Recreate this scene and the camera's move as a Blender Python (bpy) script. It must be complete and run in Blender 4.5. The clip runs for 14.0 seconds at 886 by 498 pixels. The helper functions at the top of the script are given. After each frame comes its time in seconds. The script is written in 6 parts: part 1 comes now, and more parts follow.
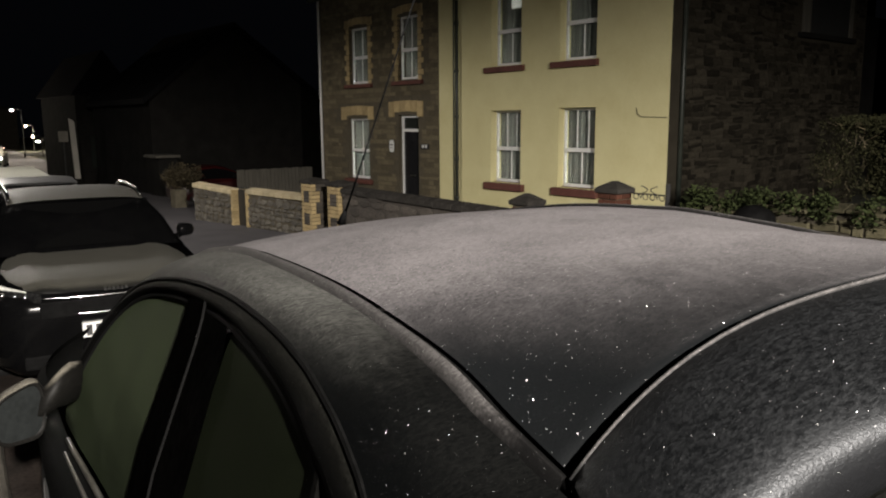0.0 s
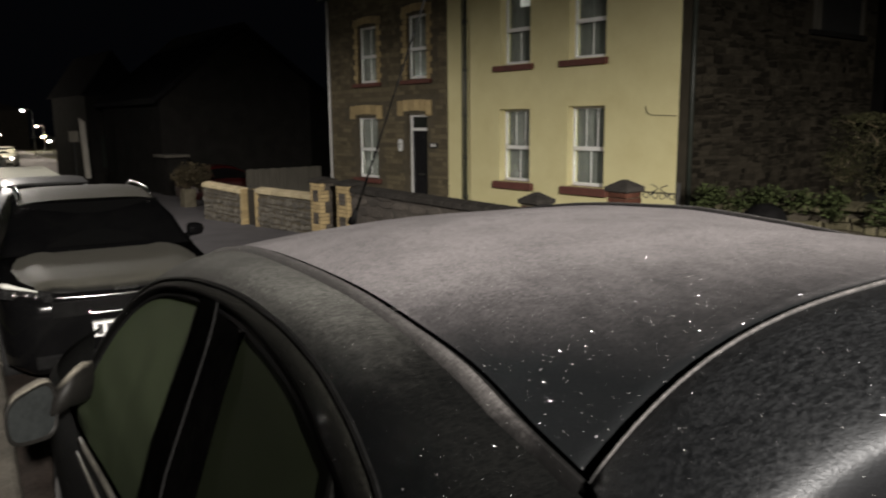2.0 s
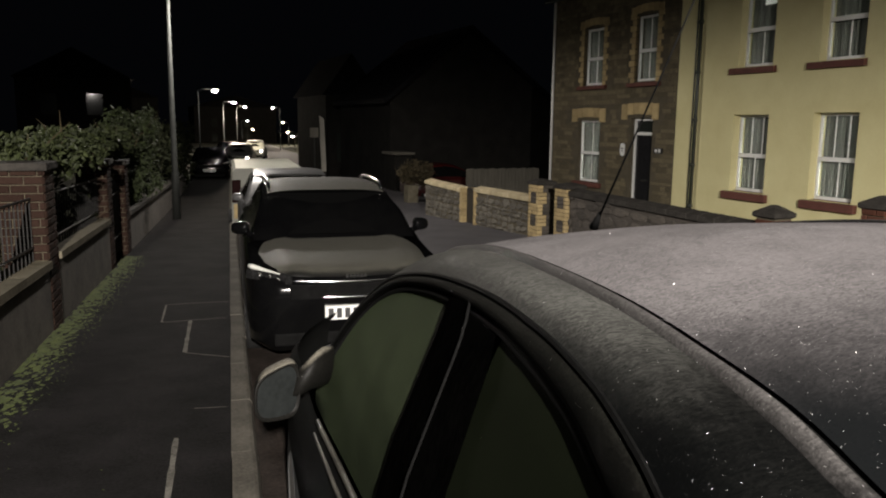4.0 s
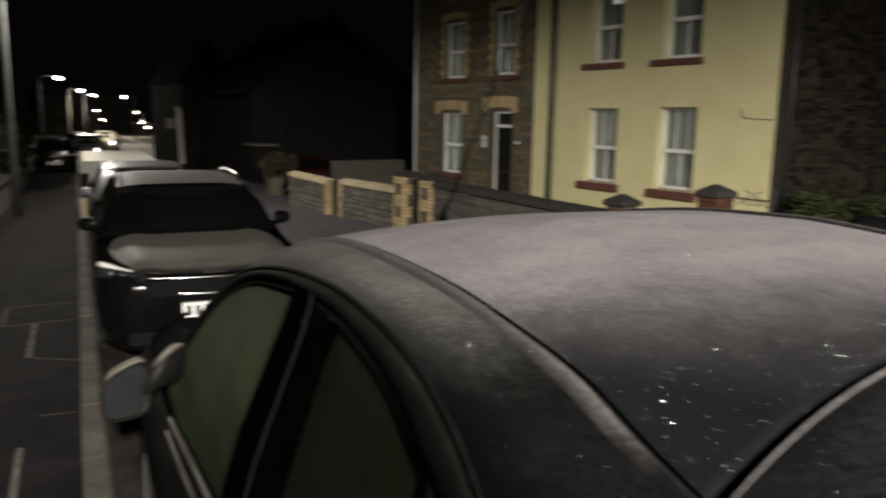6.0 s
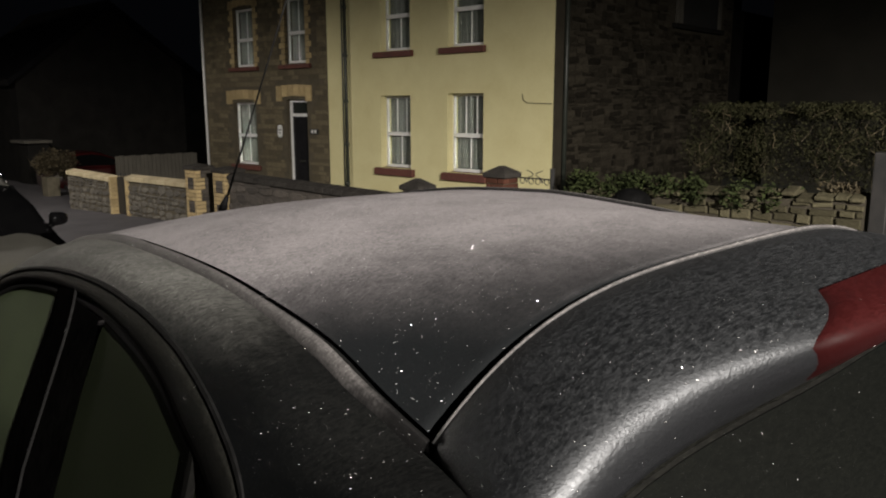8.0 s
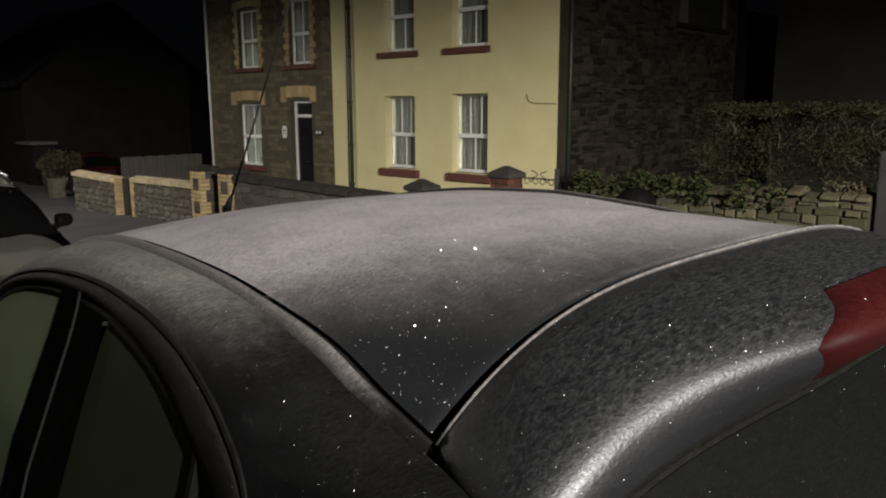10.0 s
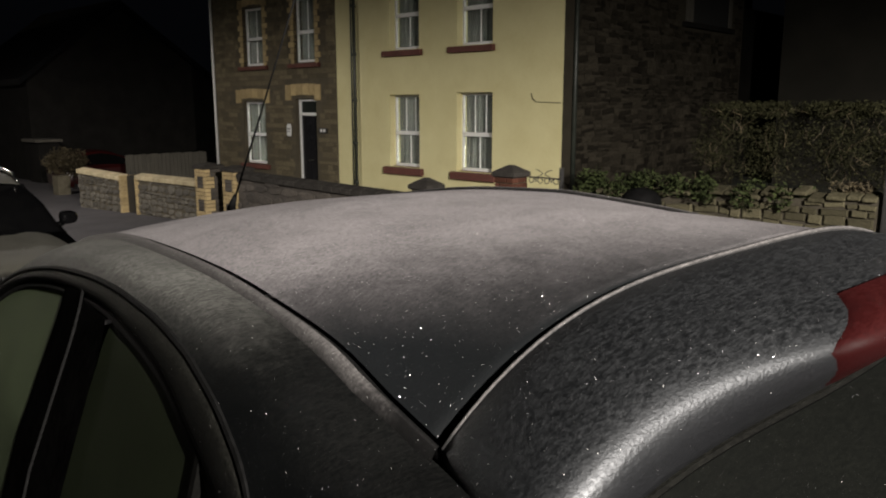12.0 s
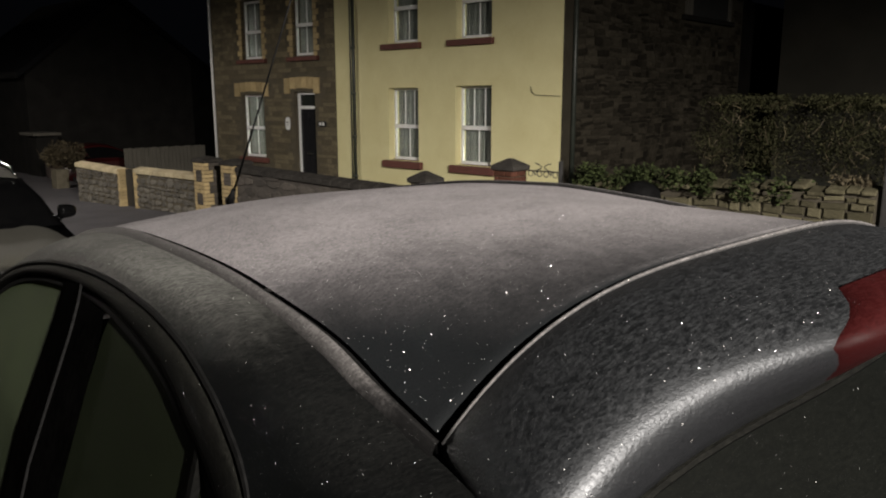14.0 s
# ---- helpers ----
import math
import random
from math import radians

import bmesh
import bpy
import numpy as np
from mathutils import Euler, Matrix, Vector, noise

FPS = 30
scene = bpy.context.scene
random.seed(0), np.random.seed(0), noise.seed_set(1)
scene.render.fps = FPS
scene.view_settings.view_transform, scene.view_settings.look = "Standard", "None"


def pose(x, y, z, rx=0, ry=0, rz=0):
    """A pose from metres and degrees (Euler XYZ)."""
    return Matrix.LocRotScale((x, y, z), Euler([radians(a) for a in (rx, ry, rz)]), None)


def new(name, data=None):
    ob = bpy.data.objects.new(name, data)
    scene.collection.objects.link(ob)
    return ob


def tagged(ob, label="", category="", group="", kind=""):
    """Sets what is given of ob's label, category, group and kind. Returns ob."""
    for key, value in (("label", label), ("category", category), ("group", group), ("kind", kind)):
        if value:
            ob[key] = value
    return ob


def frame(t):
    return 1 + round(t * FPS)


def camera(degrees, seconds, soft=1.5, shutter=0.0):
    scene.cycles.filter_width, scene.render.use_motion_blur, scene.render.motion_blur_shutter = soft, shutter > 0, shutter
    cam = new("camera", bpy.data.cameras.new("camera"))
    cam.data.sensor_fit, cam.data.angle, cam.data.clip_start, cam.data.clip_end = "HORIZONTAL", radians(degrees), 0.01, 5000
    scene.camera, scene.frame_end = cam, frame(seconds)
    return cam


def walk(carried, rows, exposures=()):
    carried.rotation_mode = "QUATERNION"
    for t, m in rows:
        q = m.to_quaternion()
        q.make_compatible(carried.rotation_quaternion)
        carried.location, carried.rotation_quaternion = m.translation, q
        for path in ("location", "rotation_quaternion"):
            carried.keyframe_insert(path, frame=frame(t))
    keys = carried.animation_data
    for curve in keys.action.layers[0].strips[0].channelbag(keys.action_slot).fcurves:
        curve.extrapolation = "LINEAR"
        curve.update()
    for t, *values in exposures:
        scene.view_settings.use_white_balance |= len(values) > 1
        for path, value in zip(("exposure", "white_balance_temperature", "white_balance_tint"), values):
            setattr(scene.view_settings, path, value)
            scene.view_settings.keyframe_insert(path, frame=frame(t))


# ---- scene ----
cam = camera(59.74, 14.0, soft=2.0, shutter=0.9)
PATH = [
    (0.0, 0.0, 0.0, 1.77, -31.81, -9.44, -0.43),
    (0.5, -0.0, 0.003, 1.77, -31.83, -9.45, -0.37),
    (1.0, -0.001, 0.006, 1.77, -31.89, -9.46, -0.4),
    (1.5, -0.001, 0.009, 1.77, -32.08, -9.49, -0.45),
    (2.0, -0.002, 0.012, 1.77, -31.17, -9.51, -0.6),
    (2.5, -0.027, 0.052, 1.766, -23.29, -9.04, -0.29),
    (3.0, -0.043, 0.115, 1.76, -17.74, -9.07, -0.19),
    (3.2, -0.043, 0.145, 1.757, -16.45, -9.03, -0.02),
    (5.3, -0.041, 0.161, 1.755, -15.2, -9.8, 0.9),
    (5.5, -0.035, 0.121, 1.762, -17.13, -9.69, 0.97),
    (6.0, -0.015, 0.074, 1.767, -25.34, -9.8, 1.03),
    (6.5, 0.001, 0.015, 1.77, -30.68, -9.95, 0.63),
    (7.0, -0.001, -0.015, 1.77, -35.62, -10.15, 0.57),
    (7.5, 0.0, -0.043, 1.77, -38.44, -10.5, -0.04),
    (8.0, 0.001, -0.052, 1.77, -39.82, -10.54, -0.07),
    (10.5, 0.007, -0.05, 1.77, -39.35, -10.48, -0.19),
    (11.0, 0.011, -0.041, 1.77, -39.33, -10.4, 0.05),
    (11.5, 0.011, -0.04, 1.77, -39.36, -10.44, 0.1),
    (12.0, 0.011, -0.038, 1.77, -39.17, -10.61, -0.07),
    (12.5, 0.012, -0.037, 1.77, -39.13, -10.78, -0.12),
    (13.0, 0.012, -0.036, 1.77, -39.02, -10.96, -0.21),
    (13.5, 0.012, -0.035, 1.77, -39.21, -11.09, -0.19),
    (14.0, 0.013, -0.034, 1.77, -39.24, -11.09, -0.08),
]
walk(cam, [(t, pose(x, y, z, 90 + pitch, 0, yaw) @ pose(0, 0, 0, 0, 0, roll)) for t, x, y, z, yaw, pitch, roll in PATH])
# ---- light ----
scene.view_settings.exposure = 4.0
world = bpy.data.worlds.new("night_sky")
scene.world = world
world.use_nodes = True
world.node_tree.nodes["Background"].inputs[0].default_value = (0.55, 0.6, 0.8, 1)
world.node_tree.nodes["Background"].inputs[1].default_value = 0.00012

LAMP_Z, LAMP_COL = 5.65, (1.0, 0.93, 0.855)


def gz(y):
    """Height of the sloping road at y."""
    if y < 22:
        return -0.035 * y
    return -0.77 - 0.012 * (y - 22)


# the lamp on the tall post along the pavement, and the one behind the viewer
# (flat lanterns that shine downwards and cut off towards the level)
for lx, ly, watts, cone, soft_edge in ((-0.30, 19.1, 72.0, 180, 0.27), (-0.39, -9.0, 1330.0, 180, 0.29)):
    lamp = bpy.data.lights.new("street_light", "SPOT")
    lamp.energy, lamp.shadow_soft_size, lamp.color = watts, 0.12, LAMP_COL
    lamp.spot_size, lamp.spot_blend = radians(cone), soft_edge
    new("street_light", lamp).location = (lx, ly, gz(ly) + LAMP_Z - 0.25)

# ---- materials ----


def node_mat(name):
    m = bpy.data.materials.new(name)
    m.use_nodes = True
    nt = m.node_tree
    return m, nt, nt.nodes["Principled BSDF"]


def add(nt, kind, **kw):
    n = nt.nodes.new(kind)
    for k, v in kw.items():
        n.inputs[k].default_value = v
    return n


def ramp(nt, fac, stops):
    r = nt.nodes.new("ShaderNodeValToRGB")
    while len(r.color_ramp.elements) < len(stops):
        r.color_ramp.elements.new(0.5)
    for e, (p, c) in zip(r.color_ramp.elements, stops):
        e.position, e.color = p, (*c, 1) if len(c) == 3 else c
    nt.links.new(fac, r.inputs[0])
    return r.outputs[0]


def mat(name, c1, c2, rough=0.7, scale=3.0, fine=40.0, bump=0.2, metal=0.0, spec=0.5, vary=0.0, stretch=(1, 1, 1)):
    """A surface with stains at one scale, grain at another and a fine relief; vary: change from object to object."""
    m, nt, b = node_mat(name)
    L = nt.links.new
    co = nt.nodes.new("ShaderNodeTexCoord")
    mp = nt.nodes.new("ShaderNodeMapping")
    mp.inputs["Scale"].default_value = stretch
    L(co.outputs["Object"], mp.inputs[0])
    big = add(nt, "ShaderNodeTexNoise", Scale=scale, Detail=4.0, Roughness=0.6)
    small = add(nt, "ShaderNodeTexNoise", Scale=fine, Detail=3.0, Roughness=0.6)
    L(mp.outputs[0], big.inputs["Vector"])
    L(mp.outputs[0], small.inputs["Vector"])
    mx = nt.nodes.new("ShaderNodeMath")
    mx.operation = "MULTIPLY_ADD"
    mx.inputs[1].default_value = 0.45
    L(small.outputs[0], mx.inputs[0])
    half = nt.nodes.new("ShaderNodeMath")
    half.operation = "MULTIPLY"
    half.inputs[1].default_value = 0.55
    L(big.outputs[0], half.inputs[0])
    L(half.outputs[0], mx.inputs[2])
    col = ramp(nt, mx.outputs[0], [(0.35, c1), (0.65, c2)])
    if vary:
        info = nt.nodes.new("ShaderNodeObjectInfo")
        isl = nt.nodes.new("ShaderNodeNewGeometry")
        s = nt.nodes.new("ShaderNodeMath")
        s.operation = "ADD"
        L(info.outputs["Random"], s.inputs[0])
        L(isl.outputs["Random Per Island"], s.inputs[1])
        fr = nt.nodes.new("ShaderNodeMath")
        fr.operation = "FRACT"
        L(s.outputs[0], fr.inputs[0])
        mr = nt.nodes.new("ShaderNodeMapRange")
        mr.inputs[3].default_value, mr.inputs[4].default_value = 1 - vary, 1 + vary
        L(fr.outputs[0], mr.inputs[0])
        hs = nt.nodes.new("ShaderNodeHueSaturation")
        L(mr.outputs[0], hs.inputs["Value"])
        L(col, hs.inputs["Color"])
        col = hs.outputs[0]
    L(col, b.inputs["Base Color"])
    b.inputs["Roughness"].default_value, b.inputs["Metallic"].default_value = rough, metal
    b.inputs["Specular IOR Level"].default_value = spec
    if bump:
        bp = add(nt, "ShaderNodeBump", Strength=bump, Distance=0.01)
        L(mx.outputs[0], bp.inputs["Height"])
        L(bp.outputs[0], b.inputs["Normal"])
    return m


def frosted(name, paint, frost, lo, hi, cover=1.0, specks=0.5, spec=0.4, edge=None, smooth=0.36, ior=1.5, glints=1.0, least=0.05, streak=0.5, tint=(1, 1, 1), relief=0.22, bare=0.12, crystal=520.0):
    """Dark car paint with a crust of frost that grows on what faces the open sky, patchy and streaked, with ice crystals in it."""
    m, nt, b = node_mat(name)
    L = nt.links.new
    co = nt.nodes.new("ShaderNodeTexCoord")
    geo = nt.nodes.new("ShaderNodeNewGeometry")
    sep = nt.nodes.new("ShaderNodeSeparateXYZ")
    L(geo.outputs["Normal"], sep.inputs[0])

    def spread(fac, a0, a1, b0, b1, soft=False):
        n = nt.nodes.new("ShaderNodeMapRange")
        if soft:
            n.interpolation_type = "SMOOTHSTEP"
        for k, v in enumerate((a0, a1, b0, b1)):
            n.inputs[k + 1].default_value = v
        L(fac, n.inputs[0])
        return n.outputs[0]

    def times(x, y, clamp=False):
        n = nt.nodes.new("ShaderNodeMath")
        n.operation, n.use_clamp = "MULTIPLY", clamp
        L(x, n.inputs[0])
        L(y, n.inputs[1])
        return n

    def stretched(scale, turn, detail, rough):
        mp = nt.nodes.new("ShaderNodeMapping")
        mp.inputs["Scale"].default_value, mp.inputs["Rotation"].default_value = scale, turn
        n = add(nt, "ShaderNodeTexNoise", Scale=1.0, Detail=detail, Roughness=rough, Distortion=0.4)
        L(co.outputs["Object"], mp.inputs[0])
        L(mp.outputs[0], n.inputs["Vector"])
        return n
    up = spread(sep.outputs[2], lo, hi, least, cover, True)
    patch = add(nt, "ShaderNodeTexNoise", Scale=7.0, Detail=5.0, Roughness=0.65)
    L(co.outputs["Object"], patch.inputs["Vector"])
    grain = stretched((190, 300, 240), (0.5, 0.3, 0.6), 3.0, 0.7)
    # feathery streaks of rime, a few millimetres wide and some centimetres long
    rime = stretched((62, 210, 210), (0.15, 0.35, 0.25), 4.0, 0.68)
    a = times(times(up, spread(patch.outputs[0], 0.3, 0.7, 0.72, 1.15)).outputs[0], spread(rime.outputs[0], 0.36, 0.66, 1 - streak, 1 + 1.15 * streak))
    a2 = times(a.outputs[0], spread(grain.outputs[0], 0.33, 0.68, 0.5, 1.3), True)
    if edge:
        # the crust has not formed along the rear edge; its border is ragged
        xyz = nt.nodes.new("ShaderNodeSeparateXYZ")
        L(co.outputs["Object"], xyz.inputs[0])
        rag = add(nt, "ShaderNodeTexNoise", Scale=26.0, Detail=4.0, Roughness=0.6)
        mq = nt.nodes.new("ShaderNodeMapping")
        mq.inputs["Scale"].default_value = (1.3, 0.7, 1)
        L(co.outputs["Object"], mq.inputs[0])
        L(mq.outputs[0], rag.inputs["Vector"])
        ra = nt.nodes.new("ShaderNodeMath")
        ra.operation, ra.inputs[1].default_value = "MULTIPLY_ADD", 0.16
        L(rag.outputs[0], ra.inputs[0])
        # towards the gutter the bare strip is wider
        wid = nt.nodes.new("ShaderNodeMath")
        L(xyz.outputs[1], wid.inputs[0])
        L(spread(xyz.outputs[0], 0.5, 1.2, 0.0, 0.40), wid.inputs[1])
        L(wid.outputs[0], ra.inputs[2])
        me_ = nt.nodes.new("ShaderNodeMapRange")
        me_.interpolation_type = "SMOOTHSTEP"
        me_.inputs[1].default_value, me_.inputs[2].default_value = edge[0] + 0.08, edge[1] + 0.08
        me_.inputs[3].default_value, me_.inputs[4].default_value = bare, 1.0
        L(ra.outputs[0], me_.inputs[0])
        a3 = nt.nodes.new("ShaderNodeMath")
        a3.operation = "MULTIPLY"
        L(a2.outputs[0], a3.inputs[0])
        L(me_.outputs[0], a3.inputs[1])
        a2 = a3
    mix = nt.nodes.new("ShaderNodeMix")
    mix.data_type = "RGBA"
    mix.inputs[6].default_value, mix.inputs[7].default_value = (*paint, 1), (*frost, 1)
    L(a2.outputs[0], mix.inputs[0])
    col = mix.outputs[2]
    rg = nt.nodes.new("ShaderNodeMapRange")
    rg.inputs[3].default_value, rg.inputs[4].default_value = smooth, 0.8
    L(a2.outputs[0], rg.inputs[0])
    rough = rg.outputs[0]
    # ice-crystal glints put into the base colour: white dots in few fine cells
    tot = None
    for sc, keep, size in ((190.0, 0.975, 0.10), (460.0, 0.94, 0.18)):
        v = add(nt, "ShaderNodeTexVoronoi", Scale=sc)
        L(co.outputs["Object"], v.inputs["Vector"])
        near = nt.nodes.new("ShaderNodeMath")
        near.operation, near.inputs[1].default_value = "LESS_THAN", size
        L(v.outputs["Distance"], near.inputs[0])
        sp = nt.nodes.new("ShaderNodeSeparateColor")
        L(v.outputs["Color"], sp.inputs[0])
        few = nt.nodes.new("ShaderNodeMath")
        few.operation, few.inputs[1].default_value = "GREATER_THAN", 1 - (1 - keep) * specks * 2
        L(sp.outputs[0], few.inputs[0])
        both = nt.nodes.new("ShaderNodeMath")
        both.operation = "MULTIPLY"
        L(near.outputs[0], both.inputs[0])
        L(few.outputs[0], both.inputs[1])
        if tot is None:
            tot = both.outputs[0]
        else:
            s = nt.nodes.new("ShaderNodeMath")
            s.operation = "MAXIMUM"
            L(tot, s.inputs[0])
            L(both.outputs[0], s.inputs[1])
            tot = s.outputs[0]
    mix2 = nt.nodes.new("ShaderNodeMix")
    mix2.data_type = "RGBA"
    mix2.inputs[7].default_value = (0.8, 0.8, 0.78, 1)
    L(tot, mix2.inputs[0])
    L(col, mix2.inputs[6])
    L(mix2.outputs[2], b.inputs["Base Color"])
    L(rough, b.inputs["Roughness"])
    b.inputs["Specular IOR Level"].default_value = spec
    b.inputs["Specular Tint"].default_value = (*tint, 1)
    bp = add(nt, "ShaderNodeBump", Strength=relief, Distance=0.002)
    L(grain.outputs[0], bp.inputs["Height"])
    L(bp.outputs[0], b.inputs["Normal"])
    b.inputs["IOR"].default_value = ior
    if glints:
        # loose crystals: small mirror facets turned every way, of which a few catch the lamp
        v = add(nt, "ShaderNodeTexVoronoi", Scale=crystal)
        L(co.outputs["Object"], v.inputs["Vector"])
        near = nt.nodes.new("ShaderNodeMath")
        near.operation, near.inputs[1].default_value = "LESS_THAN", 0.15
        L(v.outputs["Distance"], near.inputs[0])
        sc_ = nt.nodes.new("ShaderNodeVectorMath")
        sc_.operation = "MULTIPLY_ADD"
        sc_.inputs[1].default_value, sc_.inputs[2].default_value = (7.0, 7.0, 0.8), (-3.5, -3.5, -0.4)
        L(v.outputs["Color"], sc_.inputs[0])
        ad = nt.nodes.new("ShaderNodeVectorMath")
        ad.operation = "ADD"
        L(sc_.outputs[0], ad.inputs[0])
        L(geo.outputs["Normal"], ad.inputs[1])
        no = nt.nodes.new("ShaderNodeVectorMath")
        no.operation = "NORMALIZE"
        L(ad.outputs[0], no.inputs[0])
        wt = nt.nodes.new("ShaderNodeMath")
        wt.operation, wt.inputs[1].default_value = "MULTIPLY", glints
        sb = nt.nodes.new("ShaderNodeSeparateColor")
        L(v.outputs["Color"], sb.inputs[0])
        pick = nt.nodes.new("ShaderNodeMath")
        pick.operation, pick.inputs[1].default_value = "GREATER_THAN", 0.02
        L(sb.outputs[2], pick.inputs[0])
        pm = nt.nodes.new("ShaderNodeMath")
        pm.operation = "MULTIPLY"
        L(near.outputs[0], pm.inputs[0])
        L(pick.outputs[0], pm.inputs[1])
        L(pm.outputs[0], wt.inputs[0])
        L(wt.outputs[0], b.inputs["Coat Weight"])
        L(no.outputs[0], b.inputs["Coat Normal"])
        b.inputs["Coat Roughness"].default_value, b.inputs["Coat IOR"].default_value = 0.22, 2.9
    return m


def glass_mat(name, col=(0.02, 0.025, 0.02), rough=0.05):
    m, nt, b = node_mat(name)
    b.inputs["Base Color"].default_value = (*col, 1)
    b.inputs["Roughness"].default_value = rough
    return m


def pane_mat(name):
    m, nt, b = node_mat(name)
    b.inputs["Base Color"].default_value = (0.9, 0.95, 0.92, 1)
    b.inputs["Roughness"].default_value = 0.02
    b.inputs["Transmission Weight"].default_value = 1.0
    b.inputs["IOR"].default_value = 1.3
    return m


def glow(name, col, strength):
    m, nt, b = node_mat(name)
    b.inputs["Base Color"].default_value = (0.8, 0.8, 0.8, 1)
    b.inputs["Emission Color"].default_value = (*col, 1)
    b.inputs["Emission Strength"].default_value = strength
    return m


M_ROAD = mat("asphalt", (0.05, 0.047, 0.052), (0.10, 0.094, 0.102), 0.75, 1.2, 90, 0.5)
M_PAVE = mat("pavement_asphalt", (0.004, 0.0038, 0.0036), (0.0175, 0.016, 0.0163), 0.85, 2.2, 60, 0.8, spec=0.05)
M_LINE = mat("worn_line_paint", (0.05, 0.047, 0.04), (0.17, 0.16, 0.14), 0.85, 9, 60, 0.3, spec=0.1)
# dark brown that paints the shade between kerb and cars
M_KERBSHADE = mat("kerb_shade", (0.012, 0.0095, 0.008), (0.036, 0.029, 0.025), 0.9, 4, 45, 0.8, spec=0.05)
M_KERB = mat("kerb_stone", (0.05, 0.046, 0.038), (0.12, 0.11, 0.092), 0.85, 5, 60, 0.3, vary=0.15, spec=0.1)
M_EARTH = mat("garden_earth", (0.02, 0.025, 0.012), (0.05, 0.05, 0.03), 0.95, 3, 30, 0.6)
M_MOSS = mat("moss", (0.022, 0.032, 0.006), (0.075, 0.095, 0.016), 0.95, 9, 60, 0.8)
M_YELLOW = mat("yellow_render", (0.64, 0.575, 0.30), (0.75, 0.695, 0.395), 0.9, 1.3, 55, 0.35)
M_STONE = mat("sandstone", (0.066, 0.055, 0.033), (0.165, 0.134, 0.078), 0.9, 4, 40, 0.5, vary=0.32)
M_MORTAR = mat("mortar", (0.06, 0.05, 0.033), (0.11, 0.092, 0.06), 0.95, 4, 50, 0.4)
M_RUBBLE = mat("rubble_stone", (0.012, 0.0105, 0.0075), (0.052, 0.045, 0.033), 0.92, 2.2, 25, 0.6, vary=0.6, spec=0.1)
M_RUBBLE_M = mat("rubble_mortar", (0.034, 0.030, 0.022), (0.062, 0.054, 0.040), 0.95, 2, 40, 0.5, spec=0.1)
M_CREAM = mat("cream_brick", (0.31, 0.23, 0.11), (0.48, 0.37, 0.19), 0.85, 6, 60, 0.3, vary=0.2)
M_COPE = mat("cream_coping", (0.38, 0.31, 0.18), (0.58, 0.50, 0.33), 0.9, 6, 60, 0.3, vary=0.15)
M_SILL = mat("red_sill", (0.085, 0.03, 0.022), (0.15, 0.052, 0.038), 0.75, 4, 50, 0.2)
M_REDBRICK = mat("red_brick", (0.05, 0.021, 0.014), (0.11, 0.047, 0.031), 0.88, 5, 60, 0.4, vary=0.25, spec=0.1)
# darker copy of the red brick: the near piers' shade is in its colour
M_SHADEDBRICK = mat("shaded_red_brick", (0.017, 0.010, 0.0075), (0.036, 0.020, 0.015), 0.9, 5, 60, 0.4, vary=0.25, spec=0.1)
M_CAP = mat("dark_cap", (0.022, 0.02, 0.018), (0.055, 0.05, 0.044), 0.85, 6, 50, 0.4, spec=0.15)
M_WALLDARK = mat("dark_stone", (0.04, 0.035, 0.03), (0.1, 0.085, 0.07), 0.92, 4, 40, 0.6, vary=0.35)
M_GREYWALL = mat("grey_stone", (0.05, 0.045, 0.035), (0.17, 0.155, 0.13), 0.92, 5, 45, 0.6, vary=0.35)
M_MOSSWALL = mat("mossy_rubble", (0.034, 0.031, 0.018), (0.098, 0.088, 0.055), 0.92, 5, 40, 0.6, vary=0.4, spec=0.1)
M_DULLCOPE = mat("dull_coping", (0.09, 0.08, 0.055), (0.17, 0.15, 0.11), 0.92, 6, 60, 0.4, vary=0.2, spec=0.1)
M_UPVC = mat("white_frame", (0.72, 0.72, 0.70), (0.82, 0.82, 0.8), 0.4, 2, 30, 0.0)
M_CURTAIN = mat("net_curtain", (0.09, 0.093, 0.083), (0.21, 0.215, 0.195), 0.9, 3, 20, 0.1, stretch=(1, 6, 0.4))
# near-black colour standing for the shade inside unlit rooms
M_ROOMSHADE = mat("room_shade", (0.01, 0.01, 0.01), (0.02, 0.02, 0.018), 0.9, 2, 20, 0.0)
M_PANE = glass_mat("window_glass", (0.022, 0.025, 0.022), 0.06)
M_BLACKDOOR = mat("black_door", (0.01, 0.01, 0.011), (0.018, 0.018, 0.02), 0.25, 3, 30, 0.02)
M_IRON = mat("black_iron", (0.012, 0.012, 0.012), (0.03, 0.028, 0.026), 0.5, 8, 60, 0.2)
M_PIPE = mat("dark_pipe", (0.02, 0.025, 0.02), (0.045, 0.05, 0.04), 0.45, 5, 40, 0.1)
M_METAL = mat("galvanised_steel", (0.022, 0.023, 0.022), (0.042, 0.044, 0.04), 0.65, 6, 50, 0.1, metal=0.3, spec=0.2)
M_CHROME = mat("chrome", (0.55, 0.55, 0.53), (0.7, 0.7, 0.68), 0.18, 6, 60, 0.0, metal=1.0)
M_SLATE = mat("roof_slate", (0.005, 0.005, 0.0055), (0.012, 0.012, 0.013), 0.9, 3, 40, 0.3, vary=0.3, spec=0.05)
# near-black: the night darkness of unlit walls is put into this colour
M_UNLITWALL = mat("unlit_wall_dark", (0.011, 0.0106, 0.0096), (0.022, 0.0208, 0.019), 0.9, 2, 40, 0.2, spec=0.05)
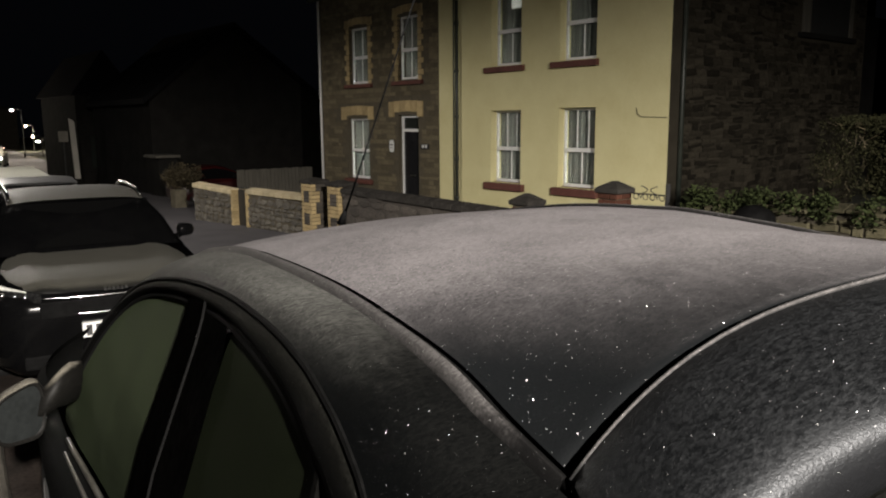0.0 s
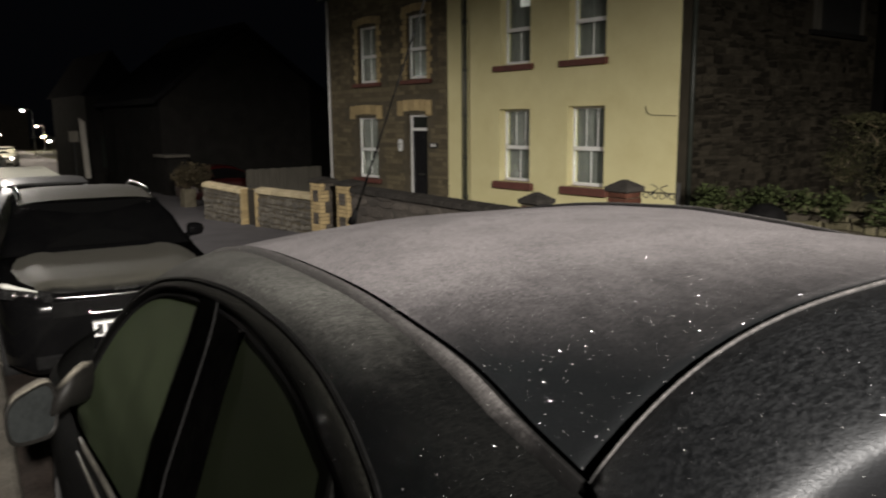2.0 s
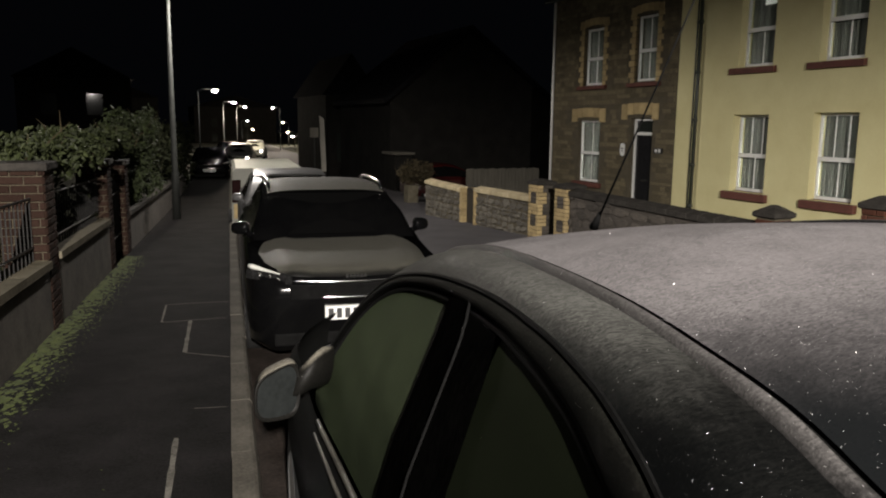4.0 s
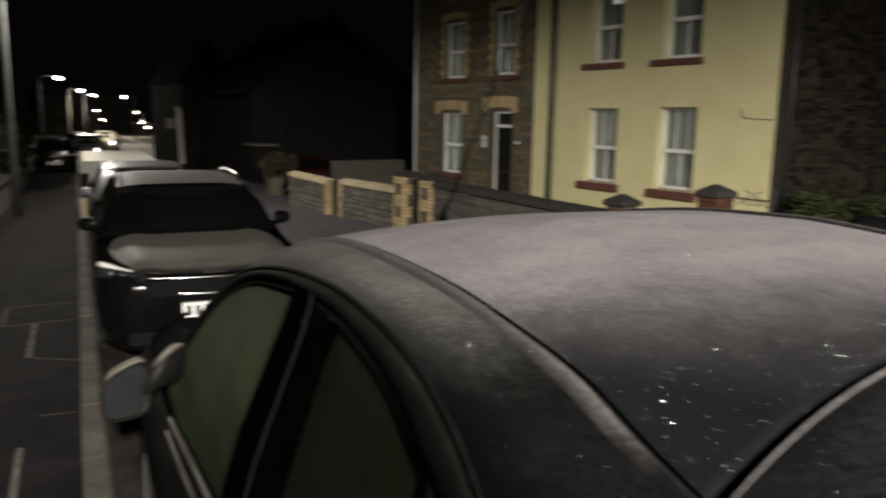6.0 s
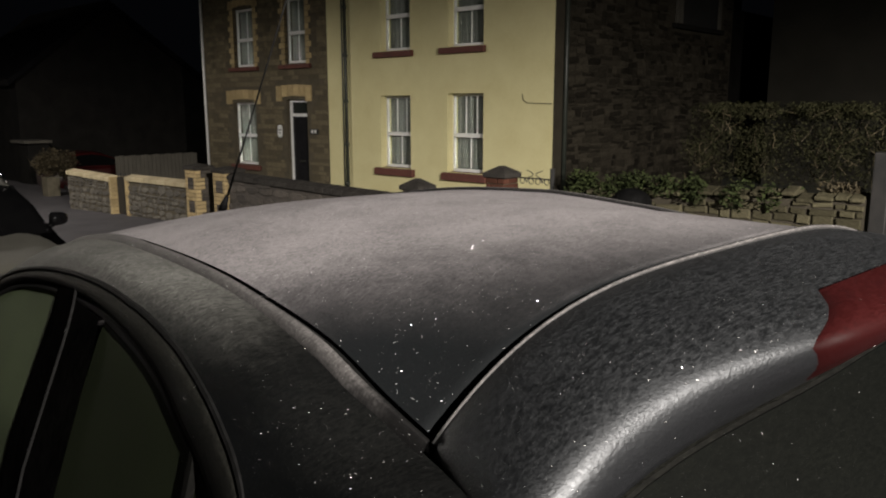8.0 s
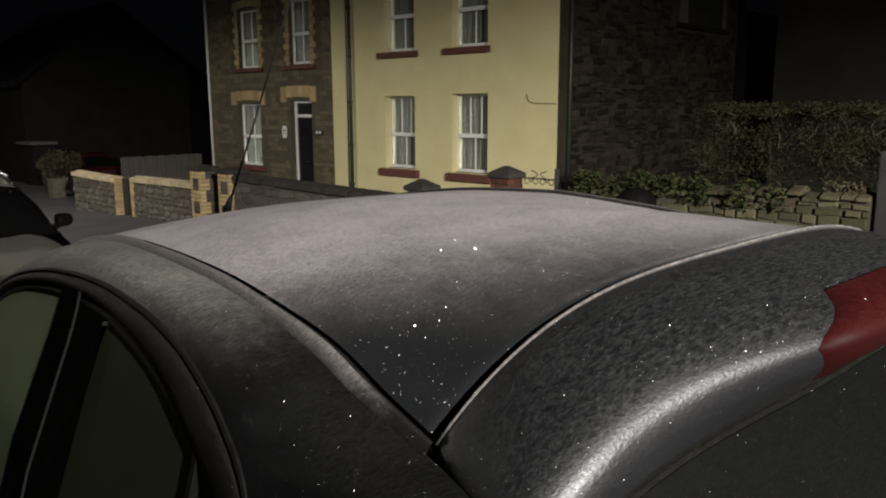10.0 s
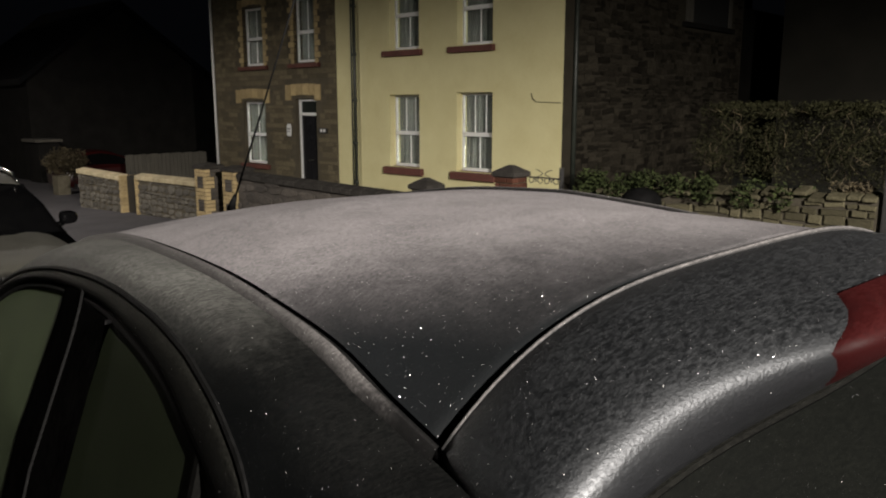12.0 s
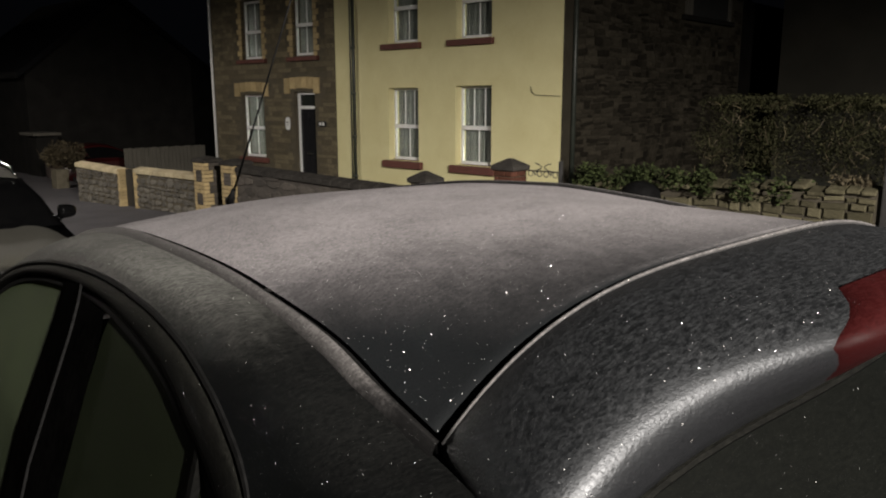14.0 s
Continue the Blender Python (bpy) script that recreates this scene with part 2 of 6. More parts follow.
# a pale wall in weak light: the dimness is painted into this grey
M_DIMRENDER = mat("dim_render", (0.021, 0.0203, 0.0168), (0.036, 0.034, 0.028), 0.95, 0.8, 40, 0.3, spec=0.05)
M_PALEHOUSE = mat("pale_house_render", (0.4, 0.38, 0.33), (0.55, 0.52, 0.45), 0.9, 2, 40, 0.2)
M_LEAF = mat("dark_leaves", (0.012, 0.0125, 0.005), (0.027, 0.0265, 0.010), 0.8, 6, 40, 0.1, vary=0.3, spec=0.15)
M_LEAF2 = mat("bright_leaves", (0.014, 0.021, 0.005), (0.038, 0.052, 0.014), 0.75, 6, 40, 0.1, vary=0.4)
M_IVY = mat("pale_ivy_leaves", (0.012, 0.017, 0.006), (0.048, 0.058, 0.022), 0.6, 6, 40, 0.1, vary=0.5, spec=0.3)
M_WALLPLANT = mat("wall_plant_leaves", (0.013, 0.018, 0.006), (0.036, 0.046, 0.015), 0.8, 6, 40, 0.1, vary=0.4, spec=0.15)
M_EVERGREEN = mat("dark_evergreen_leaves", (0.006, 0.0075, 0.0035), (0.016, 0.018, 0.008), 0.8, 6, 40, 0.1, vary=0.3, spec=0.1)
M_TWIG = mat("bare_twigs", (0.035, 0.027, 0.013), (0.075, 0.058, 0.028), 0.8, 8, 60, 0.2, vary=0.3)
M_FENCE = mat("grey_fence_boards", (0.07, 0.065, 0.052), (0.12, 0.11, 0.09), 0.9, 3, 40, 0.3, stretch=(3, 3, 0.4))
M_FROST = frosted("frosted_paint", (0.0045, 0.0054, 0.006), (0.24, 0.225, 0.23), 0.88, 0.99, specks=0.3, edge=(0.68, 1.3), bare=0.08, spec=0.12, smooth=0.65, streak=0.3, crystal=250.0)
M_FROSTSIDE = frosted("thinly_frosted_paint", (0.0010, 0.0012, 0.0013), (0.122, 0.122, 0.113), 0.70, 1.0, 0.85, specks=0.06, bare=0.035, edge=(0.76, 1.25), spec=0.03, smooth=0.75, least=0.045, glints=0.8, streak=0.5)
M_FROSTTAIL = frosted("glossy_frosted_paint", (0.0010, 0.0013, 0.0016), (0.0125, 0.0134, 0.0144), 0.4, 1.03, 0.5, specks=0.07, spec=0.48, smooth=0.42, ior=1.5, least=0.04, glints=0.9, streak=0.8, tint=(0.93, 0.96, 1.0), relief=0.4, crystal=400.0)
M_REARGLASS = frosted("dark_rear_glass", (0.001, 0.0012, 0.001), (0.0032, 0.0035, 0.0028), -0.5, 0.9, 0.8, 0.06, spec=0.03, smooth=0.6, glints=0.6)
M_FROSTTRIM = frosted("frosted_moulding", (0.015, 0.015, 0.015), (0.13, 0.123, 0.121), 0.3, 0.98, 0.9, 0.2, spec=0.15, smooth=0.65, streak=0.4)
M_MOULDING = frosted("frosted_roof_moulding", (0.004, 0.004, 0.004), (0.095, 0.09, 0.088), 0.3, 0.98, 0.9, 0.2, spec=0.1, smooth=0.65, streak=0.4, bare=0.05, edge=(0.62, 0.72))
M_FRAME = frosted("frosted_door_frame", (0.0016, 0.0016, 0.0016), (0.0115, 0.0115, 0.0098), 0.1, 0.97, 0.8, 0.06, glints=0.3, spec=0.015, smooth=0.75)
M_EDGE = frosted("frosted_door_edge", (0.004, 0.004, 0.004), (0.008, 0.008, 0.008), -0.4, 0.6, 0.7, 0.02, glints=0.0, spec=0.05, smooth=0.7, streak=0.8)
M_CARGLASS = frosted("misted_car_glass", (0.0026, 0.0038, 0.0019), (0.0080, 0.0103, 0.0050), 0.1, 0.5, 1.0, 0.01, glints=0.0, spec=0.05, smooth=0.5, streak=0.15, least=0.35)
M_FRONTGLASS = frosted("pale_misted_car_glass", (0.006, 0.0085, 0.0048), (0.047, 0.060, 0.033), 0.12, 0.46, 1.0, 0.01, glints=0.0, spec=0.05, smooth=0.5, streak=0.3, least=0.12)
M_MIRRORSHELL = frosted("frosted_mirror_shell", (0.002, 0.002, 0.002), (0.20, 0.185, 0.15), 0.55, 0.98, 0.9, 0.05, glints=0.3, spec=0.1, smooth=0.5, least=0.02)
M_STRIP = mat("dull_pale_strip", (0.03, 0.028, 0.024), (0.10, 0.095, 0.08), 0.45, 9, 60, 0.2, spec=0.3)
M_RUBBER = mat("black_rubber", (0.003, 0.003, 0.003), (0.007, 0.007, 0.007), 0.7, 9, 60, 0.1, spec=0.04)
M_PILLAR = mat("dull_black_trim", (0.0008, 0.0008, 0.0008), (0.0022, 0.0021, 0.002), 0.8, 9, 60, 0.2, spec=0.0)
M_TYRE = mat("tyre", (0.008, 0.008, 0.008), (0.02, 0.02, 0.02), 0.85, 9, 60, 0.3, spec=0.2)
M_ALLOY = mat("alloy_rim", (0.25, 0.25, 0.25), (0.4, 0.4, 0.4), 0.35, 9, 60, 0.0, metal=0.8)
M_REDLAMP = frosted("red_lamp_glass", (0.012, 0.0007, 0.0007), (0.024, 0.0026, 0.0026), -0.2, 1.0, 0.7, 0.03, glints=0.4, spec=0.08, smooth=0.55)
M_BLACKPAINT = mat("black_car_paint", (0.002, 0.002, 0.0023), (0.004, 0.004, 0.004), 0.12, 3, 80, 0.02, spec=0.2)
M_BONNET = frosted("bonnet_rime", (0.003, 0.003, 0.003), (0.072, 0.069, 0.055), 0.6, 0.99, 1.0, 0.0, glints=0.0, spec=0.6, smooth=0.3)
M_SILVERCAR = mat("silver_car_paint", (0.12, 0.12, 0.12), (0.17, 0.17, 0.17), 0.35, 3, 80, 0.0, metal=0.3)
M_WHITEVAN = mat("white_van_paint", (0.20, 0.20, 0.17), (0.26, 0.26, 0.22), 0.5, 3, 60, 0.0)
M_PLATE = mat("white_plate", (0.7, 0.7, 0.68), (0.8, 0.8, 0.78), 0.5, 6, 60, 0.0)
M_BAR = mat("dark_lettering", (0.02, 0.02, 0.02), (0.04, 0.04, 0.04), 0.6, 6, 60, 0.0)
M_REDPAINT = mat("red_car_paint", (0.025, 0.003, 0.003), (0.04, 0.005, 0.005), 0.3, 3, 60, 0.0)
M_HEADLAMP = mat("headlamp_glass", (0.006, 0.006, 0.006), (0.05, 0.05, 0.05), 0.10, 14, 40, 0.5, metal=0.6)
M_BROW = mat("frosted_lamp_brow", (0.35, 0.35, 0.32), (0.6, 0.6, 0.56), 0.3, 9, 60, 0.1)
M_MIRROR = mat("mirror_glass", (0.016, 0.018, 0.018), (0.032, 0.036, 0.036), 0.4, 6, 60, 0.05, metal=0.6)
M_LAMPGLOW = glow("lamp_glow", (1.0, 0.95, 0.85), 14.0)
M_LAMPWARM = glow("lamp_glow_warm", (1.0, 0.75, 0.4), 10.0)
M_HEADGLOW = glow("headlight_glow", (1.0, 0.93, 0.8), 0.8)
# emission that stands for a reflection in a window, no lamp
M_PANEGLEAM = glow("lit_blind", (1.0, 0.97, 0.86), 0.012)

# ---- builders ----


def thing(name, label, category, group="", kind="", m=None):
    ob = new(name)
    ob.empty_display_size = 0.2
    if m is not None:
        ob.matrix_world = m
    return tagged(ob, label, category, group, kind)


def mesh_of(name, bm, material, smooth=False, angle=0.0):
    me = bpy.data.meshes.new(name)
    bmesh.ops.recalc_face_normals(bm, faces=bm.faces)
    bm.to_mesh(me)
    bm.free()
    me.materials.append(material)
    if smooth:
        for p in me.polygons:
            p.use_smooth = True
    return me


def part(name, bm, material, parent, label="", smooth=False, world=False):
    """One mesh under a thing; world: its points are given in the world, not by the parent's axes."""
    ob = new(name, mesh_of(name, bm, material, smooth))
    ob.parent = parent
    if world:
        ob.matrix_parent_inverse = parent.matrix_basis.inverted()
    if label:
        ob["label"] = label
    return ob


def solid(name, bm, material, label, category, group="", kind="", smooth=False, m=None):
    ob = new(name, mesh_of(name, bm, material, smooth))
    if m is not None:
        ob.matrix_world = m
    return tagged(ob, label, category, group, kind)


def box(bm, x0, x1, y0, y1, z0, z1, bevel=0.0):
    vs = [bm.verts.new((x, y, z)) for x in (x0, x1) for y in (y0, y1) for z in (z0, z1)]
    fs = [bm.faces.new([vs[i] for i in q]) for q in ((0, 1, 3, 2), (4, 6, 7, 5), (0, 4, 5, 1), (2, 3, 7, 6), (0, 2, 6, 4), (1, 5, 7, 3))]
    if bevel:
        es = list({e for f in fs for e in f.edges})
        bmesh.ops.bevel(bm, geom=es, offset=bevel, segments=2, affect="EDGES", profile=0.6)
    return bm


def B():
    return bmesh.new()


def grid_faces(bm, rows, close=False):
    vv = [[bm.verts.new(p) for p in r] for r in rows]
    for a, b in zip(vv, vv[1:]):
        n = len(a)
        for i in range(n if close else n - 1):
            j = (i + 1) % n
            try:
                bm.faces.new((a[i], a[j], b[j], b[i]))
            except ValueError:
                pass
    return vv


def loft(bm, rings, caps=True):
    vv = grid_faces(bm, rings, close=True)
    if caps:
        bm.faces.new(vv[0][::-1])
        bm.faces.new(vv[-1])
    return bm


def tube(bm, pts, r, n=8, caps=True):
    pts = [Vector(p) for p in pts]
    rs = r if isinstance(r, (list, tuple)) else [r] * len(pts)
    rings = []
    for i, p in enumerate(pts):
        d = (pts[min(i + 1, len(pts) - 1)] - pts[max(i - 1, 0)]).normalized()
        a = d.orthogonal().normalized() if abs(d.z) > 0.95 else d.cross(Vector((0, 0, 1))).normalized()
        b = d.cross(a)
        rings.append([p + rs[i] * (math.cos(2 * math.pi * k / n) * a + math.sin(2 * math.pi * k / n) * b) for k in range(n)])
    return loft(bm, rings, caps)


def smooth_curve(pts, steps=6):
    """A curve through the points (Catmull-Rom)."""
    P = [np.array(p, float) for p in pts]
    P = [2 * P[0] - P[1], *P, 2 * P[-1] - P[-2]]
    out = []
    for i in range(1, len(P) - 2):
        a, b, c, d = P[i - 1:i + 3]
        for k in range(steps):
            t = k / steps
            out.append(0.5 * ((2 * b) + (c - a) * t + (2 * a - 5 * b + 4 * c - d) * t * t + (3 * b - a - 3 * c + d) * t ** 3))
    out.append(P[-2])
    return out


def prism(bm, outline, axis, a, b):
    """A flat outline, given in the two axes other than the named one, drawn out from a to b."""
    def at(p, v):
        q = list(p)
        q.insert("xyz".index(axis), v)
        return q
    return loft(bm, [[at(p, a) for p in outline], [at(p, b) for p in outline]])


UNIT = {}


def rough_block(material, kind):
    """One shared rubble stone, one unit each way, of uneven outline with a humped face."""
    key = material.name + str(kind)
    if key not in UNIT:
        rr = random.Random(kind * 7 + 3)
        bm = B()
        out = []
        for i in range(8):
            t = 2 * math.pi * (i + 0.5) / 8 + rr.uniform(-0.18, 0.18)
            c, s = math.cos(t), math.sin(t)
            k = 0.5 / max(abs(c), abs(s)) * (rr.uniform(0.80, 1.0))
            out.append((c * k, s * k))
        rings = [[(-d, y * q, z * q) for y, z in out] for d, q in ((0.0, 1.0), (0.55, 1.0), (1.0, 0.82))]
        loft(bm, rings, caps=False)
        f = [v for v in bm.verts if v.co.x == -1]
        bm.faces.new(f)
        UNIT[key] = mesh_of(key, bm, material)
    return UNIT[key]


def unit_block(material, bevel=0.12):
    """One shared block, one unit each way, with softened front edges, for stones and bricks."""
    if material.name not in UNIT:
        bm = B()
        e = bevel
        back = [(0, -0.5, -0.5), (0, 0.5, -0.5), (0, 0.5, 0.5), (0, -0.5, 0.5)]
        mid = [(-0.6, y, z) for _, y, z in back]
        front = [(-1, y * (1 - e), z * (1 - 1.6 * e)) for _, y, z in back]
        loft(bm, [back, mid, front], caps=False)
        f = [v for v in bm.verts if v.co.x == -1]
        bm.faces.new(f)
        UNIT[material.name] = mesh_of(material.name + "_block", bm, material)
    return UNIT[material.name]


def blocks(parent, name, material, spots, limit=300, rough=False):
    """Stones or bricks on a face: spots are (matrix) poses of unit blocks; the first ones are parts, the rest one joined part."""
    kinds = [rough_block(material, k) for k in range(6)] if rough else [unit_block(material)]
    for i, m in enumerate(spots[:limit]):
        ob = new(name, kinds[i * 5 % len(kinds)])
        ob.parent = parent
        ob.matrix_basis = m
    if len(spots) > limit:
        shapes = [([v.co.copy() for v in me.vertices], [tuple(p.vertices) for p in me.polygons]) for me in kinds]
        verts, faces = [], []
        for i, m in enumerate(spots[limit:]):
            k = len(verts)
            vs, fs = shapes[i * 5 % len(shapes)]
            verts += [tuple(m @ v) for v in vs]
            faces += [tuple(i + k for i in f) for f in fs]
        joined = bpy.data.meshes.new(name + "_rest")
        joined.from_pydata(verts, [], faces)
        joined.materials.append(material)
        ob = new(name + "_facing", joined)
        ob.parent = parent
        ob["kind"] = "stuff"


def courses(rng, a0, a1, z0, z1, lo, hi, h0, h1, holes, depth, place, uneven=0.0):
    """Poses of stones laid in uneven courses over a face from a0 to a1 and z0 to z1, left out at the holes."""
    out = []
    z = z0
    while z < z1 - 0.02:
        h = min(rng.uniform(h0, h1), z1 - z)
        a = a0 - rng.uniform(0, lo)
        while a < a1:
            w = rng.uniform(lo, hi)
            b0, b1 = max(a, a0), min(a + w, a1)
            if b1 - b0 > 0.05:
                cz, ca = z + h / 2, (b0 + b1) / 2
                if not any(b1 > q[0] - 0.01 and b0 < q[1] + 0.01 and z + h > q[2] + 0.01 and z < q[3] - 0.01 for q in holes):
                    j = uneven * rng.uniform(-1, 1)
                    hh = h * (1 + uneven * rng.uniform(-0.7, 1.0))
                    out.append(place(ca, cz + j * h * 0.5, (b1 - b0 - 0.014) * (1 + uneven * rng.uniform(-0.5, 0.25)), hh - 0.014, depth * rng.uniform(0.5, 1.2), uneven * rng.uniform(-0.45, 0.45)))
            a += w
        z += h
    return out


def face_n(n):
    """Stones on a face that looks towards -n (the house's front)."""
    return lambda a, z, w, h, d, turn=0.0: Matrix.Translation((n, a, z)) @ Matrix.Rotation(turn, 4, "X") @ Matrix.Diagonal((d, w, h, 1))


def face_s(s):
    """Stones on a face that looks towards -s (the house's side)."""
    return lambda a, z, w, h, d, turn=0.0: Matrix.Translation((a, s, z)) @ Matrix.Rotation(radians(90), 4, "Z") @ Matrix.Rotation(turn, 4, "X") @ Matrix.Diagonal((d, w, h, 1))


def wall_cells(bm, n0, n1, s0, s1, z0, z1, holes):
    """A wall slab from n0 to n1 with openings right through."""
    ss = sorted({s0, s1, *[v for h in holes for v in h[:2]]})
    zs = sorted({z0, z1, *[v for h in holes for v in h[2:]]})
    cells = {(i, j) for i in range(len(ss) - 1) for j in range(len(zs) - 1) if not any(h[0] - 1e-6 <= ss[i] and ss[i + 1] <= h[1] + 1e-6 and h[2] - 1e-6 <= zs[j] and zs[j + 1] <= h[3] + 1e-6 for h in holes)}
    made = {}

    def v(k, i, j):
        if (k, i, j) not in made:
            made[k, i, j] = bm.verts.new(((n0, n1)[k], ss[i], zs[j]))
        return made[k, i, j]
    for i, j in cells:
        for k in (0, 1):
            bm.faces.new((v(k, i, j), v(k, i + 1, j), v(k, i + 1, j + 1), v(k, i, j + 1)))
        for (di, dj), (p, q) in (((-1, 0), ((0, 0), (0, 1))), ((1, 0), ((1, 0), (1, 1))), ((0, -1), ((0, 0), (1, 0))), ((0, 1), ((0, 1), (1, 1)))):
            if (i + di, j + dj) not in cells:
                bm.faces.new((v(0, i + p[0], j + p[1]), v(0, i + q[0], j + q[1]), v(1, i + q[0], j + q[1]), v(1, i + p[0], j + p[1])))
    return bm


def leaf_cloud(rng, centres, count, size, spread):
    """Many small two-sided leaves scattered in clumps round the centres (x, y, z, radius)."""
    verts, faces = [], []
    for _ in range(count):
        cx, cy, cz, r = rng.choice(centres)
        d = Vector((rng.gauss(0, 1), rng.gauss(0, 1), rng.gauss(0, 1))).normalized() * r * rng.uniform(0.45, 1.0) ** 0.5 * rng.uniform(1 - spread, 1 + spread)
        p = Vector((cx, cy, cz)) + d
        u = Vector((rng.gauss(0, 1), rng.gauss(0, 1), rng.gauss(0, 1))).normalized()
        v = u.orthogonal().normalized()
        s = size * rng.uniform(0.6, 1.4)
        w = u.cross(v) * s * 0.2
        k = len(verts)
        verts += [tuple(p - u * s), tuple(p + v * s * 0.5 + w), tuple(p + u * s), tuple(p - v * s * 0.5 + w)]
        faces += [(k, k + 1, k + 2), (k, k + 2, k + 3)]
    return verts, faces


def raw_part(name, data, material, parent, label=""):
    me = bpy.data.meshes.new(name)
    me.from_pydata(data[0], [], data[1])
    me.materials.append(material)
    ob = new(name, me)
    ob.parent = parent
    if label:
        ob["label"] = label
    return ob

# ---- ground ----
rng = random.Random(4)


def strip(x0, x1, ys, lift, nx=1):
    bm = B()
    grid_faces(bm, [[(x0 + (x1 - x0) * i / nx, y, gz(y) + lift) for i in range(nx + 1)] for y in ys])
    return bm


YS = [-300, -120, -60, -30, -20, -10, -5, 0, 5, 10, 15, 20, 22, 26, 32, 40, 60, 90, 130, 200, 350, 700]
solid("ground", strip(-500, 500, YS, -0.03), M_EARTH, "dark garden earth and grass beside the street", "ground", kind="structure")
solid("road", strip(0.06, 6.4, [y for y in YS if -130 < y < 350], 0.0), M_ROAD, "dark grey asphalt road with a slight purple tint", "road", kind="structure")
# added strip: the shade beside the parked cars, put in as colour
solid("gutter", strip(0.05, 0.42, [y / 2 for y in range(-40, 100)], 0.005, 3), M_KERBSHADE, "dirty dark gutter along the kerb with leaf litter", "gutter", kind="structure")
bm = B()
ys = [y / 2 for y in range(-40, 120)]
rows = []
for y in ys:
    rows.append([(-1.62, y, gz(y) - 0.1), (-1.62, y, gz(y) + 0.125), (-1.0, y, gz(y) + 0.13), (-0.5, y, gz(y) + 0.125), (-0.085, y, gz(y) + 0.118), (-0.085, y, gz(y) - 0.1)])
grid_faces(bm, rows)
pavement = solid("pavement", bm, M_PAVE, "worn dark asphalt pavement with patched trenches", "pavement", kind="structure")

# ---- houses ----
H = pose(0, 0, 0, 0, 0, 8)
FN = 12.96
BASE = -0.75


def sash_window(house, s0, s1, z0, z1, bars_top, bars_low, arch=0.0, curtain=True, deep=0.12):
    """A white sash window set back in its opening: frame, two sashes, panes, net curtain."""
    n = FN + deep
    fw, mid = 0.036, z0 + (z1 - z0) * 0.47
    bm = B()
    box(bm, n, n + 0.07, s0, s0 + fw, z0, z1)
    box(bm, n, n + 0.07, s1 - fw, s1, z0, z1)
    box(bm, n, n + 0.07, s0 + fw, s1 - fw, z1 - fw - 0.02, z1)
    box(bm, n - 0.02, n + 0.07, s0 + fw, s1 - fw, z0, z0 + 0.07)
    box(bm, n - 0.012, n + 0.05, s0 + fw, s1 - fw, mid - 0.04, mid + 0.045)
    if arch:
        k = 10
        pts = [(s0 + (s1 - s0) * i / k, z1 - 0.003 + arch * math.sin(math.pi * i / k)) for i in range(k + 1)]
        prism(bm, pts, "x", n, n + 0.07)
    frame_ob = part("window", bm, M_UPVC, house, "white sash window frame")
    for a, b, bars, dn in ((z0 + 0.07, mid - 0.04, bars_low, 0.02), (mid + 0.045, z1 - fw - 0.02, bars_top, 0.035)):
        g = B()
        box(g, n + dn + 0.006, n + dn + 0.012, s0 + fw, s1 - fw, a, b)
        part("pane", g, M_PANE_CLEAR, frame_ob).visible_shadow = False
        for i in range(bars):
            c = s0 + fw + (s1 - s0 - 2 * fw) * (i + 1) / (bars + 1)
            g = B()
            box(g, n + dn - 0.008, n + dn + 0.004, c - 0.011, c + 0.011, a, b)
            part("glazing_bar", g, M_UPVC, frame_ob)
    if curtain:
        for lo, hi in ((0.0, 0.485), (0.50, 1.0)):
            g = B()
            k = 26
            rows = []
            for z in (z0 + 0.03, z1 - 0.04):
                rows.append([(n + 0.14 + 0.018 * math.sin(i * 1.9 + s0 * 7) + 0.01 * math.sin(i * 0.7), s0 + 0.03 + (s1 - s0 - 0.06) * (lo + (hi - lo) * i / k), z) for i in range(k + 1)])
            grid_faces(g, rows)
            part("net_curtain", g, M_CURTAIN, frame_ob, smooth=True)
    # added dark sheet in place of the shaded room behind the window
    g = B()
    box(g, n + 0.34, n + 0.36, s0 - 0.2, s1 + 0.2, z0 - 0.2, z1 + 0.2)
    part("room_back", g, M_ROOMSHADE, frame_ob)
    return frame_ob


def sill(house, s0, s1, z0, z1, material, label):
    bm = B()
    prism(bm, [(FN + 0.195, z1 + 0.02), (FN - 0.10, z1 - 0.01), (FN - 0.10, z0), (FN - 0.002, z0)], "y", s0, s1)
    bmesh.ops.bevel(bm, geom=bm.edges[:], offset=0.008, segments=1, affect="EDGES")
    part("window_sill", bm, material, house, label)


def gable_roof(house, s0, s1, n0, n1, eaves, ridge, over=0.3):
    c = (n0 + n1) / 2
    bm = B()
    for a, sign in ((n0, -1), (n1, 1)):
        prof = [(a + sign * over, eaves - 0.12), (c, ridge), (c, ridge + 0.14), (a + sign * over, eaves + 0.02)]
        prism(bm, prof, "y", s0 - 0.05, s1 + 0.05)
    roof = part("roof", bm, M_SLATE, house, "dark slate pitched roof")
    g = B()
    tube(g, [(n0 - over - 0.05, s0, eaves - 0.14), (n0 - over - 0.05, s1, eaves - 0.14)], 0.06, 8)
    part("gutter", g, M_PIPE, house, "dark gutter along the eaves")
    return roof


M_PANE_CLEAR = pane_mat("clear_window_glass")
EAVES = 5.55

# the yellow house
yellow = thing("yellow_house", "two-storey house with pale yellow rendered front and stone side wall", "house", m=H)
y_holes = [(10.53, 11.56, 0.30, 2.03), (12.71, 13.72, 0.30, 2.0), (10.54, 11.55, 3.03, 4.72), (12.71, 13.70, 3.03, 4.72)]
